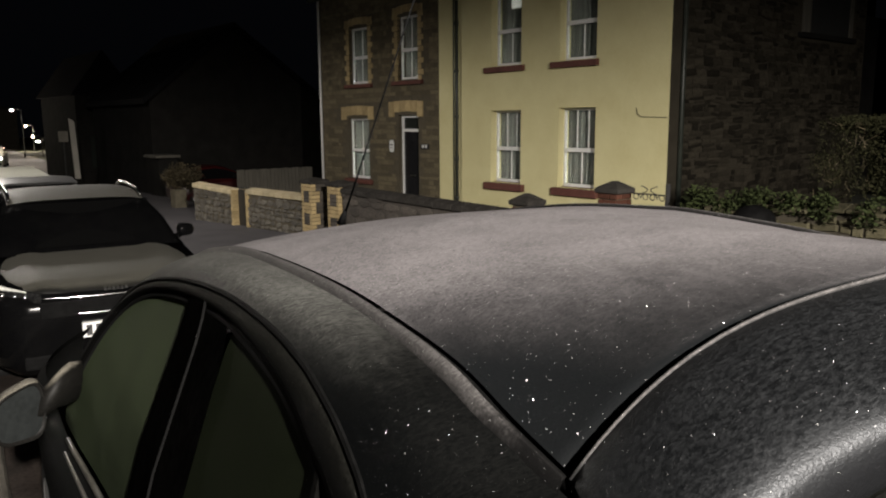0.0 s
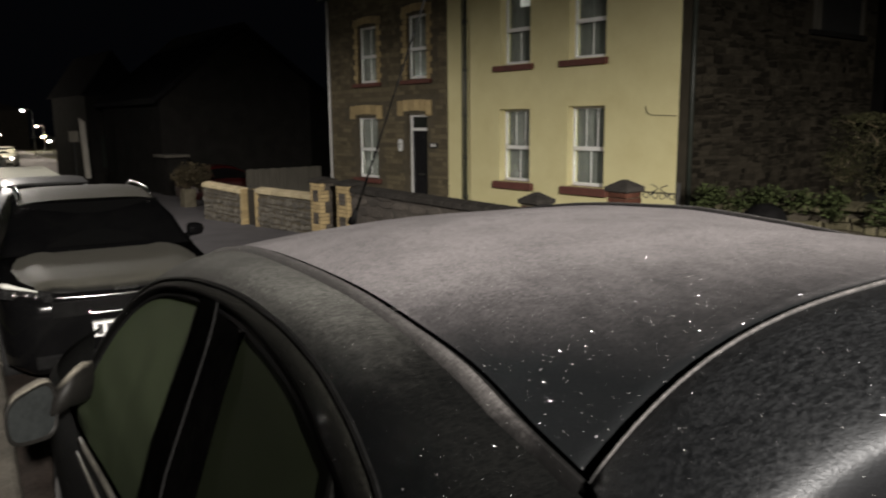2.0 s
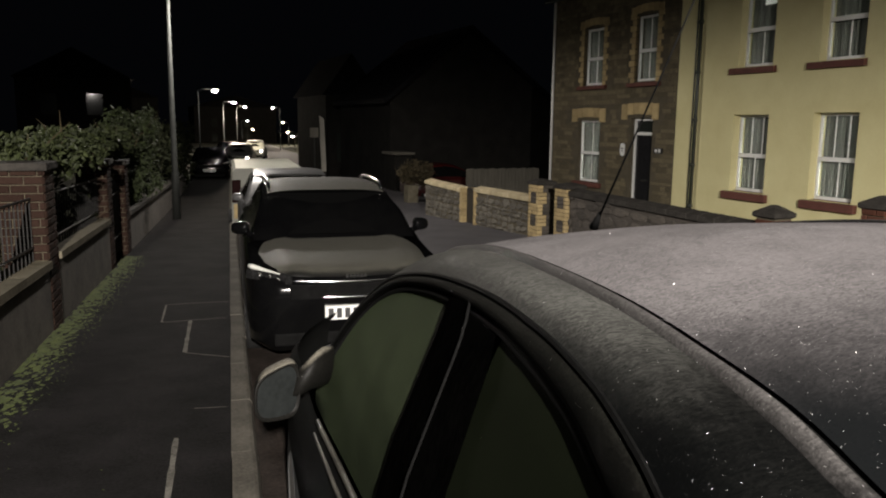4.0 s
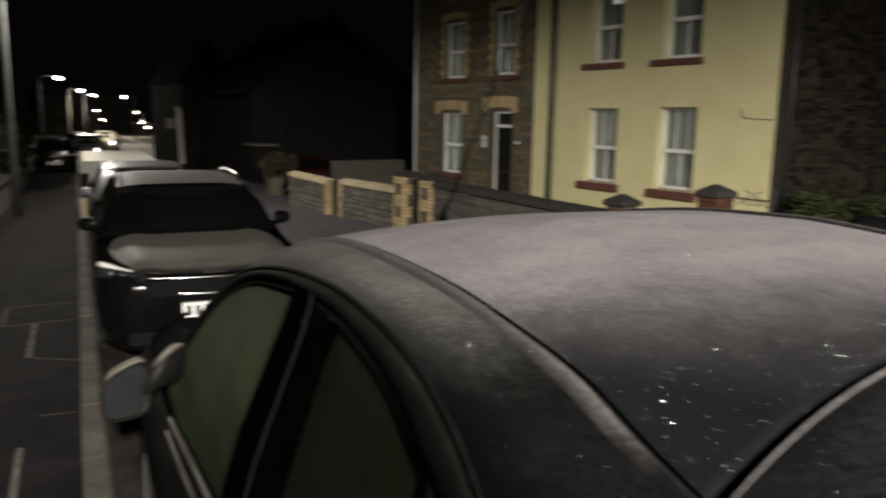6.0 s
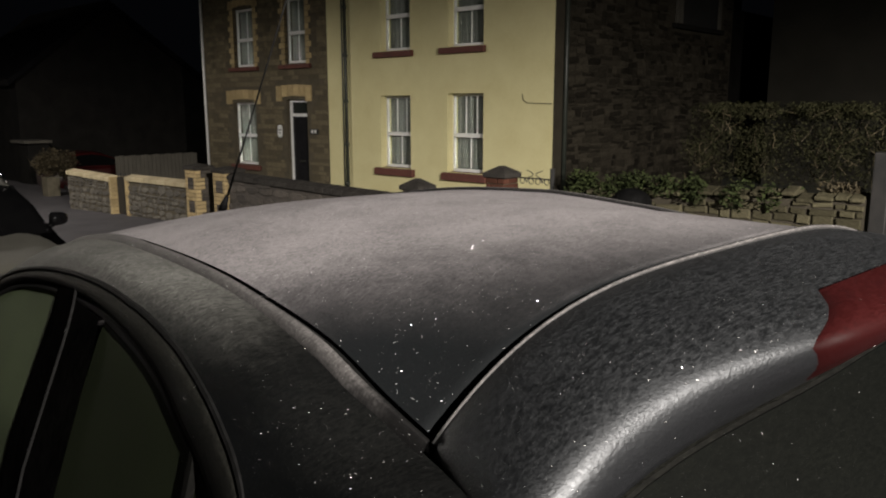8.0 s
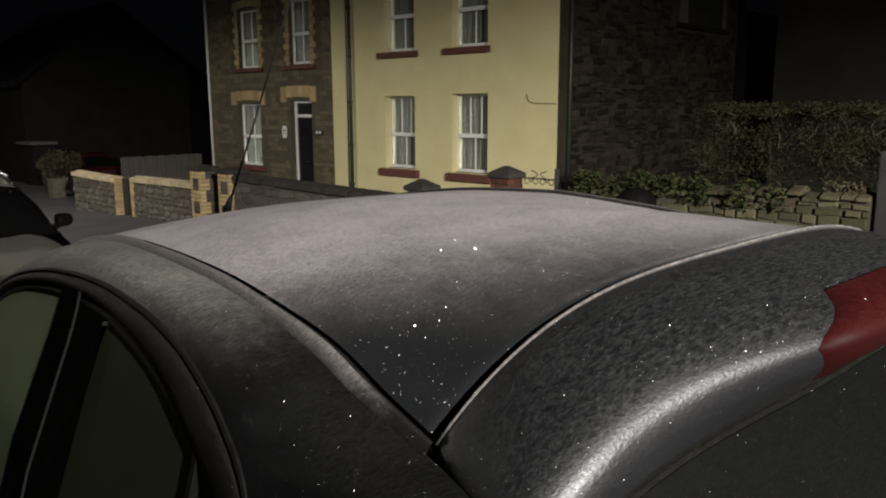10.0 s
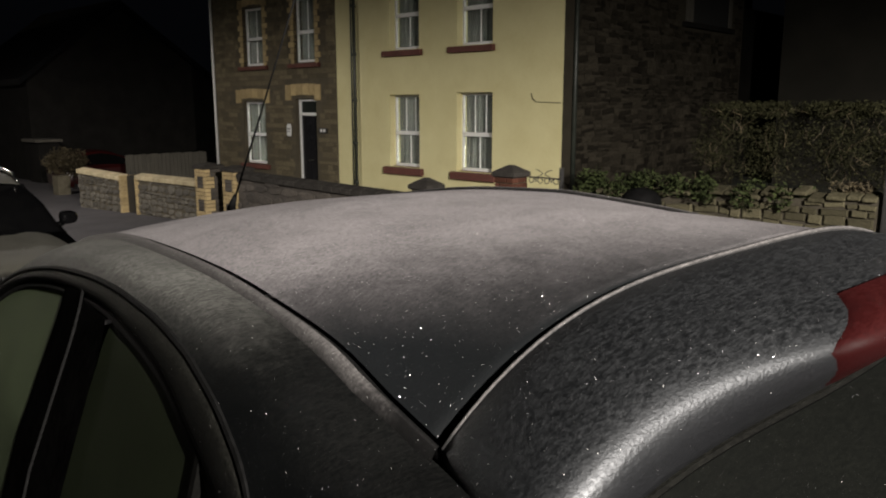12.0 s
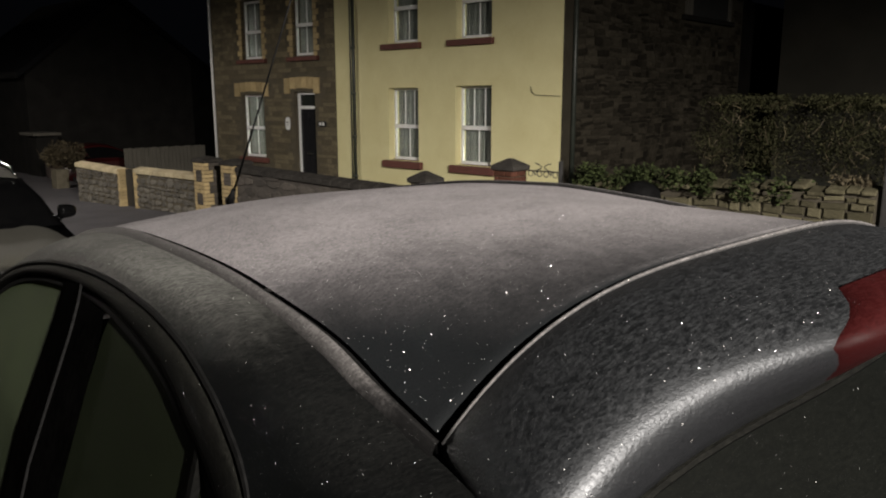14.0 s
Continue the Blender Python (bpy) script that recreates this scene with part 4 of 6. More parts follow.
shrub("garden_bush", [(9.55 + rg.uniform(-0.55, 0.6), 24.8 + rg.uniform(-0.3, 0.3), 0.05 + rg.uniform(-0.3, 0.2), 0.28) for _ in range(14)], 2200, 0.05, M_TWIG, "brown winter bush beside the drive", twigs=30)
bm = B()
box(bm, 8.75, 9.1, 23.2, 23.6, -1.0, -0.25, 0.01)
solid("brick_pier", bm, M_DULLCOPE, "low dull stone pier by the drive", "pier", m=H)

# ---- the frosted hatchback ----
CX = 1.09
LEAN = 0.027
hatch = thing("frosted_hatchback", "dark grey rounded hatchback covered with sparkling frost, parked at the kerb", "car", m=Matrix.Translation((CX, 2.1, gz(2.1))))

DITCH = smooth_curve([(0.483, 0.547, 1.414), (0.49, 0.657, 1.437), (0.50, 0.785, 1.467), (0.515, 0.96, 1.48), (0.53, 1.19, 1.49), (0.555, 1.54, 1.48), (0.58, 1.89, 1.455), (0.61, 2.30, 1.39), (0.64, 2.62, 1.31)], 8)


def along(curve, y):
    ys = [p[1] for p in curve]
    return [float(np.interp(y, ys, [p[i] for p in curve])) for i in (0, 2)]


CROWN = ([0.3, 0.54, 1.0, 1.5, 2.0, 2.4, 2.65], [1.53, 1.543, 1.546, 1.535, 1.472, 1.40, 1.33])


def roof_z(y, u, flat=False):
    """Height of the roof skin at y; u goes from 0 at the gutter to 1 on the middle line."""
    zd = along(DITCH, y)[1]
    zc = float(np.interp(y, *CROWN))
    p = float(np.interp(y, [0.54, 1.0, 1.8], [4.0, 1.9, 1.6] if flat else [4.0, 3.0, 2.2]))
    return zd + (zc - zd) * (1 - (1 - u) ** p)


def lean(x, y, z):
    """The car stands a little tilted on the road's camber."""
    k = float(np.interp(y, [0.8, 0.93, 1.19, 1.42, 1.7], [-0.07, -0.05, -0.016, 0.04, 0.05]))
    return (x, y, z + LEAN * (x - 0.5) + k * max(0.0, x - CX) ** 2)


US = sorted(set([round(v, 4) for v in np.linspace(0, 0.3, 10)] + [round(v, 4) for v in np.linspace(0.3, 1, 12)]))


def roof_row(y, inset, lift=0.0):
    xd = along(DITCH, y)[0] + inset
    left = [lean(xd + (CX - xd) * u, y, roof_z(y, u) + lift) for u in US]
    right = [lean(2 * CX - (xd + (CX - xd) * u), y, roof_z(y, u, True) + lift) for u in reversed(US[:-1])]
    return left + right


bm = B()
ys = list(np.linspace(0.5515, 2.62, 60))
rows = [roof_row(y, 0.012) for y in ys]
first = [(x, y - 0.004, z - 0.02) for x, y, z in rows[0]]
grid_faces(bm, [first] + rows)
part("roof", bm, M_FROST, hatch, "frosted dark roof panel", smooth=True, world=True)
for flip in (False, True):
    # gutter moulding with the dark gap beside it
    mx = (lambda p: lean(2 * CX - p[0], p[1], p[2])) if flip else (lambda p: lean(*p))
    rows = []
    for p in DITCH:
        w = float(np.interp(p[1], [0.55, 0.62, 0.70, 0.85, 1.5, 2.6], [0.002, 0.003, 0.011, 0.013, 0.014, 0.010]))
        x, y, z = p
        rows.append([mx(q) for q in ((x - w - 0.012, y, z - 0.012), (x - w - 0.004, y, z + 0.004), (x - w * 0.5, y, z + 0.007), (x - 0.004, y, z + 0.005), (x - 0.001, y, z - 0.015))])
    bm = B()
    grid_faces(bm, rows)
    part("roof_moulding", bm, M_MOULDING, hatch, "pale frosted roof moulding", smooth=True, world=True)
    bm = B()
    tube(bm, [mx((p[0] + 0.004, p[1], p[2] - 0.008)) for p in DITCH], 0.0065, 6)
    part("gutter_seal", bm, M_RUBBER, hatch, "black seal in the roof gutter", world=True)

# tailgate: top skin, rounded trailing edge, rear face
TAIL = [(0.549, -0.012, 0.0), (0.548, -0.002, 0.0), (0.542, 0.003, 0.0), (0.50, 0.003, 0.0), (0.45, 0.0, 0.0), (0.415, -0.004, 0.0), (0.395, -0.009, 0.0), (0.382, -0.015, 0.0), (0.372, -0.023, 0.0), (0.365, -0.032, 0.0), (0.361, -0.043, 0.0), (0.359, -0.058, 0.0), (0.359, -0.075, 0.0), (0.360, -0.092, 0.0), (0.361, -0.108, 0.0), (0.362, -0.122, 0.0), (0.370, -0.128, 0.0)]


def tail_row(y, dz, inn):
    k = (0.546 - y) / 0.2
    xl = 0.484 - 0.05 * k - 0.006 * k * k
    out = []
    for u in US:
        flat = max(0.0, min(1.0, (-dz - 0.06) / 0.062))
        z = (roof_z(0.55, u) + dz - 0.012 * k * (1 - u) ** 4) * (1 - flat) + (1.43 + 0.022 * u + dz + 0.122 - 0.03 * (1 - u) ** 2 - 0.09 * (1 - u) ** 6) * flat
        out.append((u, xl + (CX - xl) * u, z))
    sweep = 0.05
    # the trailing edge bows back towards the middle
    def bow(u):
        t = max(0.0, min(1.0, (u - 0.2) / 0.6))
        return -min(1.0, max(0.0, k) / 0.85) ** 1.5 * float(np.interp(-dz, [0.03, 0.12], [0.09, 0.03])) * t * t * (3 - 2 * t)
    out.insert(0, (0.0, out[0][1] - 0.002, out[0][2] - 0.035))
    left = [lean(x, y + bow(u) + sweep * (1 - u) ** 6 * k * 0.5, z) for u, x, z in out]
    right = [lean(2 * CX - x, y + bow(u) + sweep * (1 - u) ** 6 * k * 0.5, z) for u, x, z in reversed(out[:-1])]
    return left + right


bm = B()
grid_faces(bm, [tail_row(*r) for r in TAIL])
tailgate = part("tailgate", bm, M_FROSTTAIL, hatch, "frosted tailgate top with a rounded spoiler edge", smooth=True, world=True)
bm = B()
r1 = tail_row(0.549, -0.014, 0.0)
tube(bm, [(x, y + 0.002, z - 0.003) for x, y, z in r1[1:-1]], 0.0025, 6)
part("tailgate_seal", bm, M_RUBBER, hatch, "black gap between roof and tailgate", world=True)
bm = B()
r1 = tail_row(0.549, 0.0, 0.0)
lip_pts = r1[1:-1]
tube(bm, [(x, y - 0.004, z + 0.002) for x, y, z in lip_pts], [float(np.interp(x, [0.5, 0.8, 1.3], [0.003, 0.0045, 0.008])) for x, y, z in lip_pts], 6)
part("tailgate_lip", bm, M_FROSTTRIM, hatch, "pale frosted lip of the tailgate", smooth=True, world=True)
# high brake lamp in the rear face
bm = B()
rows = []
lamp_rows = [(y, dz, i) for y, dz, i in TAIL if (0.36 > y or dz < 0.0) and dz > -0.121 and y < 0.43]
for j, prof in enumerate(lamp_rows):
    t = j / (len(lamp_rows) - 1)
    row = tail_row(*prof)[1:-1]
    rx = [p[0] for p in row]
    xl = float(np.interp(t, [0, 0.15, 0.4, 1], [0.925, 0.875, 0.805, 0.865]))
    xs = [xl] + list(np.linspace(xl + 0.01, 2 * CX - xl - 0.01, 10)) + [2 * CX - xl]
    rows.append([(x, float(np.interp(x, rx, [p[1] for p in row])) - (0.007 if 0 < i < 11 else -0.004), float(np.interp(x, rx, [p[2] for p in row])) + (0.004 if 0 < i < 11 else -0.004)) for i, x in enumerate(xs)])
grid_faces(bm, rows)
part("brake_lamp", bm, M_REDLAMP, tailgate, "red high-level brake lamp", smooth=True)
# rear window and lower tailgate
bm = B()
rows = []
lip_row = tail_row(*TAIL[-1])[1:-1]
lip_x = [p[0] for p in lip_row]


def lip(x, dy, dz):
    return (x, float(np.interp(x, lip_x, [p[1] for p in lip_row])) + dy, float(np.interp(x, lip_x, [p[2] for p in lip_row])) + dz)


rows.append([lip(0.45 + (2 * CX - 0.9) * i / 16, 0.004, -0.002) for i in range(17)])
for k, (y, z) in enumerate(((0.30, 1.29), (0.22, 1.12), (0.17, 0.98))):
    xl = 0.44 - 0.06 * k
    rows.append([lean(xl + (2 * CX - 2 * xl) * i / 16, y + 0.10 * abs(i / 8 - 1) ** 3, z) for i in range(17)])
grid_faces(bm, rows)
part("rear_window", bm, M_REARGLASS, hatch, "misted rear window", smooth=True, world=True)
bm = B()
tube(bm, [lip(0.45 + (2 * CX - 0.9) * i / 24, -0.004, -0.004) for i in range(25)], 0.005, 6)
part("rear_window_seal", bm, M_FRAME, hatch, world=True)
bm = B()
rows = []
for y, z, w in ((0.17, 0.98, 0.82), (0.12, 0.9, 0.84), (0.08, 0.72, 0.85), (0.02, 0.58, 0.86), (0.0, 0.45, 0.86), (0.06, 0.25, 0.82)):
    rows.append([(CX + w * (i / 8 - 1), y + 0.22 * abs(i / 8 - 1) ** 4, z) for i in range(17)])
grid_faces(bm, rows)
part("bumper", bm, M_FROSTSIDE, hatch, "dark rear bumper", smooth=True, world=True)

# side: rail and rear pillar between gutter and door, then door frame and glass
TOPC = smooth_curve([(0.30, 0.20, 0.95), (0.33, 0.25, 1.12), (0.424, 0.355, 1.352), (0.449, 0.43, 1.398), (0.476, 0.547, 1.405), (0.475, 0.657, 1.428), (0.482, 0.785, 1.458), (0.497, 0.96, 1.475), (0.512, 1.19, 1.484), (0.537, 1.54, 1.474), (0.565, 1.89, 1.449), (0.598, 2.30, 1.384), (0.60, 2.62, 1.24), (0.50, 2.95, 0.97)], 8)


def side_x(y, z):
    """The flank leans in towards the roof and, high up, towards the windscreen."""
    base = float(np.interp(z, [0.6, 0.86, 1.0, 1.12, 1.27, 1.375, 1.41, 1.434, 1.451, 1.468, 1.5], [0.16, 0.188, 0.212, 0.243, 0.297, 0.335, 0.352, 0.365, 0.377, 0.39, 0.42]))
    draw = float(np.interp(y, [1.0, 1.2, 1.45, 1.85, 2.18, 2.48, 2.9], [0.0, 0.004, 0.017, 0.046, 0.072, 0.095, 0.13]))
    return base + draw * float(np.interp(z, [0.86, 1.35], [0.1, 1.0]))


def belt_z(y):
    """Height of the sill of the side windows."""
    return 0.912 - 0.109 * (min(y, 2.6) - 1.843)


ARCH = [(side_x(y, z), y, z) for y, z in smooth_curve([(0.54, 0.95), (0.56, 1.1), (0.61, 1.25), (0.66, 1.335), (0.70, 1.372), (0.76, 1.397), (0.84, 1.421), (0.98, 1.447), (1.2, 1.46), (1.5, 1.451), (1.885, 1.405), (2.27, 1.318), (2.50, 1.185), (2.71, 0.92)], 8)]


def mirrored(rows, flip):
    return [[(2 * CX - x, y, z) if flip else (x, y, z) for x, y, z in r] for r in rows]


def offset_arch(d, inset):
    """The arch drawn in by d (a width, or a width for each y), along the flank."""
    out = []
    P = [Vector(p) for p in ARCH]
    for i, p in enumerate(P):
        t = (P[min(i + 1, len(P) - 1)] - P[max(i - 1, 0)])
        nrm = Vector((0, t.z, -t.y)).normalized()
        q = p + nrm * (float(np.interp(p.y, *d)) if isinstance(d, tuple) else d)
        out.append(Vector((side_x(q.y, q.z) + inset, q.y, q.z)))
    return out


def window_fill(top, ya, yb):
    """A pane between two lines of y, from the arch's inner edge down to the sill."""
    ys = np.linspace(ya, yb, 22)
    ty, tz = [v.y for v in top], [v.z for v in top]
    keep = [i for i in range(len(ty)) if i == 0 or ty[i] > max(ty[:i])]
    rows = []
    for y in ys:
        zt = float(np.interp(y, [ty[i] for i in keep], [tz[i] for i in keep]))
        zb = min(belt_z(y), zt - 0.002)
        rows.append([(side_x(y, zb + (zt - zb) * i / 12) + 0.014, y, zb + (zt - zb) * i / 12) for i in range(13)])
    return rows


def bulge(a, b, k, amount):
    a, b = Vector(a), Vector(b)
    out = []
    for i in range(k + 1):
        t = i / k
        p = a.lerp(b, t)
        m = math.sin(math.pi * t) * amount
        out.append(tuple(p + Vector((-0.55 * m, -0.1 * m, 0.85 * m))))
    return out


for flip in (False, True):
    bm = B()
    grid_faces(bm, mirrored([bulge(a, b, 8, 0.018) for a, b in zip(TOPC, ARCH)], flip))
    part("side_rail", bm, M_FROSTSIDE, hatch, "frosted roof rail and rear pillar", smooth=True, world=True)
    wide = ([0.56, 0.7, 0.85, 1.0, 1.3, 2.0, 2.4, 2.7], [0.07, 0.062, 0.056, 0.042, 0.031, 0.029, 0.035, 0.04])
    inner = (wide[0], [w + 0.006 for w in wide[1]])
    pane_edge = (wide[0], [w + 0.021 for w in wide[1]])
    bm = B()
    tube(bm, [mirrored([[p]], flip)[0][0] for p in [(v.x + 0.003, v.y, v.z) for v in offset_arch(0.003, 0.0)]], 0.0055, 6)
    part("door_seal", bm, M_RUBBER, hatch, "black gap round the doors", world=True)
    bm = B()
    profile = [offset_arch(0.008, 0.010), offset_arch(0.0095, 0.001), offset_arch(0.018, -0.003), offset_arch((wide[0], [w * 0.8 for w in wide[1]]), -0.002), offset_arch(wide, 0.002), offset_arch(inner, 0.012)]
    grid_faces(bm, mirrored([[tuple(v) for v in r] for r in zip(*profile)], flip))
    part("door_frame", bm, M_FRAME, hatch, "dark window frame dusted with frost", smooth=True, world=True)
    bm = B()
    grid_faces(bm, mirrored([[tuple(v) for v in r] for r in zip(offset_arch(inner, 0.011), offset_arch((wide[0], [w + 0.015 for w in wide[1]]), 0.006), offset_arch(pane_edge, 0.015))], flip))
    part("window_rubber", bm, M_RUBBER, hatch, "black rubber round the side windows", smooth=True, world=True)
    # the two panes, the door pillar between them and the joint of the doors
    top = offset_arch((wide[0], [w + 0.018 for w in wide[1]]), 0.0)
    for ya, yb, mt, lb in ((1.64, 2.66, M_FRONTGLASS, "misted front side window"), (0.64, 1.30, M_CARGLASS, "dark misted rear side window")):
        bm = B()
        grid_faces(bm, mirrored(window_fill(top, ya, yb), flip))
        part("side_glass", bm, mt, hatch, lb, smooth=True, world=True)
    for offs, ins, mt, nm, lb in ((((1.465, 0.0), (1.635, 0.0)), (0.0, 0.002, 0.002, 0.006), M_PILLAR, "door_pillar", "dark pillar of the front door"),
                                  (((1.285, -0.04), (1.445, 0.0)), (0.006, 0.003, 0.003, 0.001), M_PILLAR, "door_pillar", "black pillar of the rear door"),
                                  (((1.635, 0.0), (1.665, 0.0)), (0.007, 0.009, 0.011, 0.014), M_RUBBER, "window_channel", ""),
                                  (((1.444, 0.0), (1.452, 0.0)), (0.001, -0.003, -0.003, 0.001), M_EDGE, "door_edge", "thin pale frosted edge of the rear door")):
        bm = B()
        rows = []
        (ya, sa), (yb, sb) = offs
        for j in range(17):
            z = 0.93 + ((1.432 if ya > 1.3 else 1.412) - 0.93) * j / 16
            t = (1.4 - z) / 0.4
            bow = 0.06 * max(0.0, (z - 1.36) / 0.075) ** 2 * (1.0 if ya < 1.6 else 0.0)
            a, b = ya + sa * t + bow, yb + sb * t + bow
            rows.append([(side_x(a + (b - a) * i / 3, z) + ins[i], a + (b - a) * i / 3, z) for i in range(4)])
        grid_faces(bm, mirrored(rows, flip))
        part(nm, bm, mt, hatch, lb, smooth=True, world=True)
    # bar of the fixed quarter pane at the back of the rear window
    bm = B()
    rows = []
    for i in range(12):
        z = 1.0 + 0.37 * i / 11
        c = 0.80 + 0.03 * (i / 11) ** 3
        rows.append([(side_x(c, z) + 0.012, c - 0.012, z), (side_x(c, z) + 0.004, c - 0.006, z), (side_x(c, z) + 0.004, c + 0.006, z), (side_x(c, z) + 0.012, c + 0.012, z)])
    grid_faces(bm, mirrored(rows, flip))
    part("quarter_bar", bm, M_FRAME, hatch, world=True)
    # strips along the window sill
    for dz, dx, r, nm in ((0.0, -0.004, 0.008, "belt_strip"), (-0.04, -0.010, 0.006, "belt_trim")):
        bm = B()
        tube(bm, mirrored([[(side_x(y, belt_z(y) + dz) + dx, y, belt_z(y) + dz) for y in np.linspace(0.7, 2.42, 20)]], flip)[0], r, 6)
        part(nm, bm, M_STRIP, hatch, "dull pale strip under the windows", smooth=True, world=True)
    # door skins and sill
    bm = B()
    rows = []
    for y in np.linspace(0.2, 3.9, 40):
        tuck = 0.25 * max(0, (y - 3.2) / 0.7) ** 2 + 0.10 * max(0, (0.6 - y) / 0.4) ** 2
        zb = belt_z(y) - 0.01
        rows.append([(x + tuck, y, z) for x, z in ((side_x(y, zb) + 0.004, zb), (side_x(y, zb) - 0.012, zb - 0.025), (0.167, 0.78), (0.15, 0.68), (0.155, 0.5), (0.175, 0.33), (0.21, 0.16))])
    grid_faces(bm, mirrored(rows, flip))
    part("body_side", bm, M_FROSTSIDE, hatch, "dark grey body side", smooth=True, world=True)
    # door mirror: shell, glass, foot
    def mirror_ring(y, k, slope):
        out = []
        for i in range(28):
            t = 2 * math.pi * i / 28
            c, q = math.copysign(abs(math.cos(t)) ** 0.55, math.cos(t)), math.copysign(abs(math.sin(t)) ** 0.6, math.sin(t))
            out.append((0.074 + 0.070 * k * c, y + slope * c, 0.945 + (0.082 + 0.013 * c) * k * q + 0.008 * c))
        return out
    bm = B()
    loft(bm, mirrored([mirror_ring(*r) for r in ((2.425, 0.86, 0.03), (2.412, 0.97, 0.03), (2.42, 1.0, 0.03), (2.45, 1.0, 0.03), (2.50, 0.9, 0.025), (2.54, 0.66, 0.02), (2.56, 0.3, 0.01))], flip))
    shell = part("door_mirror", bm, M_MIRRORSHELL, hatch, "door mirror with a frosted shell", smooth=True, world=True)
    bm = B()
    bm.faces.new([bm.verts.new(p) for p in mirrored([mirror_ring(2.421, 0.86, 0.03)], flip)[0]])
    part("mirror_glass", bm, M_MIRROR, shell, "misted mirror glass")
    bm = B()
    rings = []
    for x, y, z, ry, rz in ((0.125, 2.47, 0.95, 0.03, 0.045), (0.16, 2.47, 0.975, 0.035, 0.055), (0.19, 2.49, 0.99, 0.045, 0.06), (0.215, 2.53, 0.985, 0.055, 0.066), (0.25, 2.56, 0.98, 0.06, 0.06)):
        rings.append([(x + 0.012 * math.sin(2 * math.pi * i / 16), y + ry * math.cos(2 * math.pi * i / 16), z + rz * math.sin(2 * math.pi * i / 16)) for i in range(16)])
    loft(bm, mirrored(rings, flip))
    part("mirror_foot", bm, M_MIRRORSHELL, shell, "mirror foot with a pale frosted top", smooth=True)
    # wheels
    for yw in (0.72, 3.25):
        bm = B()
        x0 = 0.17
        prof = [(0.0, 0.19), (-0.005, 0.24), (0.0, 0.29), (0.03, 0.305), (0.16, 0.305), (0.18, 0.28)]
        rings = [[(x0 + dx, yw + r * math.cos(2 * math.pi * i / 24), gz(yw) + 0.305 + r * math.sin(2 * math.pi * i / 24)) for i in range(24)] for dx, r in prof]
        loft(bm, mirrored(rings, flip))
        wheel = part("wheel", bm, M_TYRE, hatch, "black tyre", smooth=True, world=True)
        bm = B()
        rings = [[(x0 + dx, yw + r * math.cos(2 * math.pi * i / 24), gz(yw) + 0.305 + r * math.sin(2 * math.pi * i / 24)) for i in range(24)] for dx, r in ((-0.002, 0.19), (-0.006, 0.18), (0.02, 0.16), (0.02, 0.05), (0.0, 0.04))]
        loft(bm, mirrored(rings, flip))
        part("rim", bm, M_ALLOY, wheel)
# front: windscreen, bonnet, nose
bm = B()
rows = []
for y, z, w in ((2.60, 1.33, 0.47), (2.85, 1.13, 0.56), (3.05, 0.95, 0.64)):
    rows.append([(CX + w * (i / 8 - 1), y - 0.12 * (i / 8 - 1) ** 2, z) for i in range(17)])
grid_faces(bm, rows)
part("windscreen", bm, M_CARGLASS, hatch, "misted windscreen", smooth=True, world=True)
bm = B()
rows = []
for y, z, w in ((3.0, 0.94, 0.80), (3.3, 0.90, 0.80), (3.6, 0.82, 0.76), (3.85, 0.70, 0.66), (3.95, 0.55, 0.62), (3.97, 0.35, 0.62), (3.9, 0.2, 0.6)):
    rows.append([(CX + w * (i / 8 - 1), y - 0.10 * (i / 8 - 1) ** 4, z - 0.06 * (i / 8 - 1) ** 4) for i in range(17)])
grid_faces(bm, rows)
part("bonnet", bm, M_FROST, hatch, "frosted dark bonnet and nose", smooth=True, world=True)
bm = B()
box(bm, 0.3, 1.88, 0.2, 3.8, 0.08, 0.18)
part("floor_pan", bm, M_RUBBER, hatch, world=True)
bm = B()
tube(bm, [(1.09, 2.42, 1.425), (1.09, 2.40, 1.45), (1.09, 2.38, 1.475)], [0.016, 0.011, 0.006], 10)
base = part("aerial_base", bm, M_RUBBER, hatch, "black aerial base", smooth=True, world=True)
bm = B()
tube(bm, [(1.09, 2.38, 1.47), (1.09, 2.20, 1.70), (1.09, 1.78, 2.25)], [0.0042, 0.0032, 0.0022], 6)
part("aerial", bm, M_RUBBER, hatch, "thin black roof aerial leaning back", smooth=True, world=True)

# ---- other parked cars ----


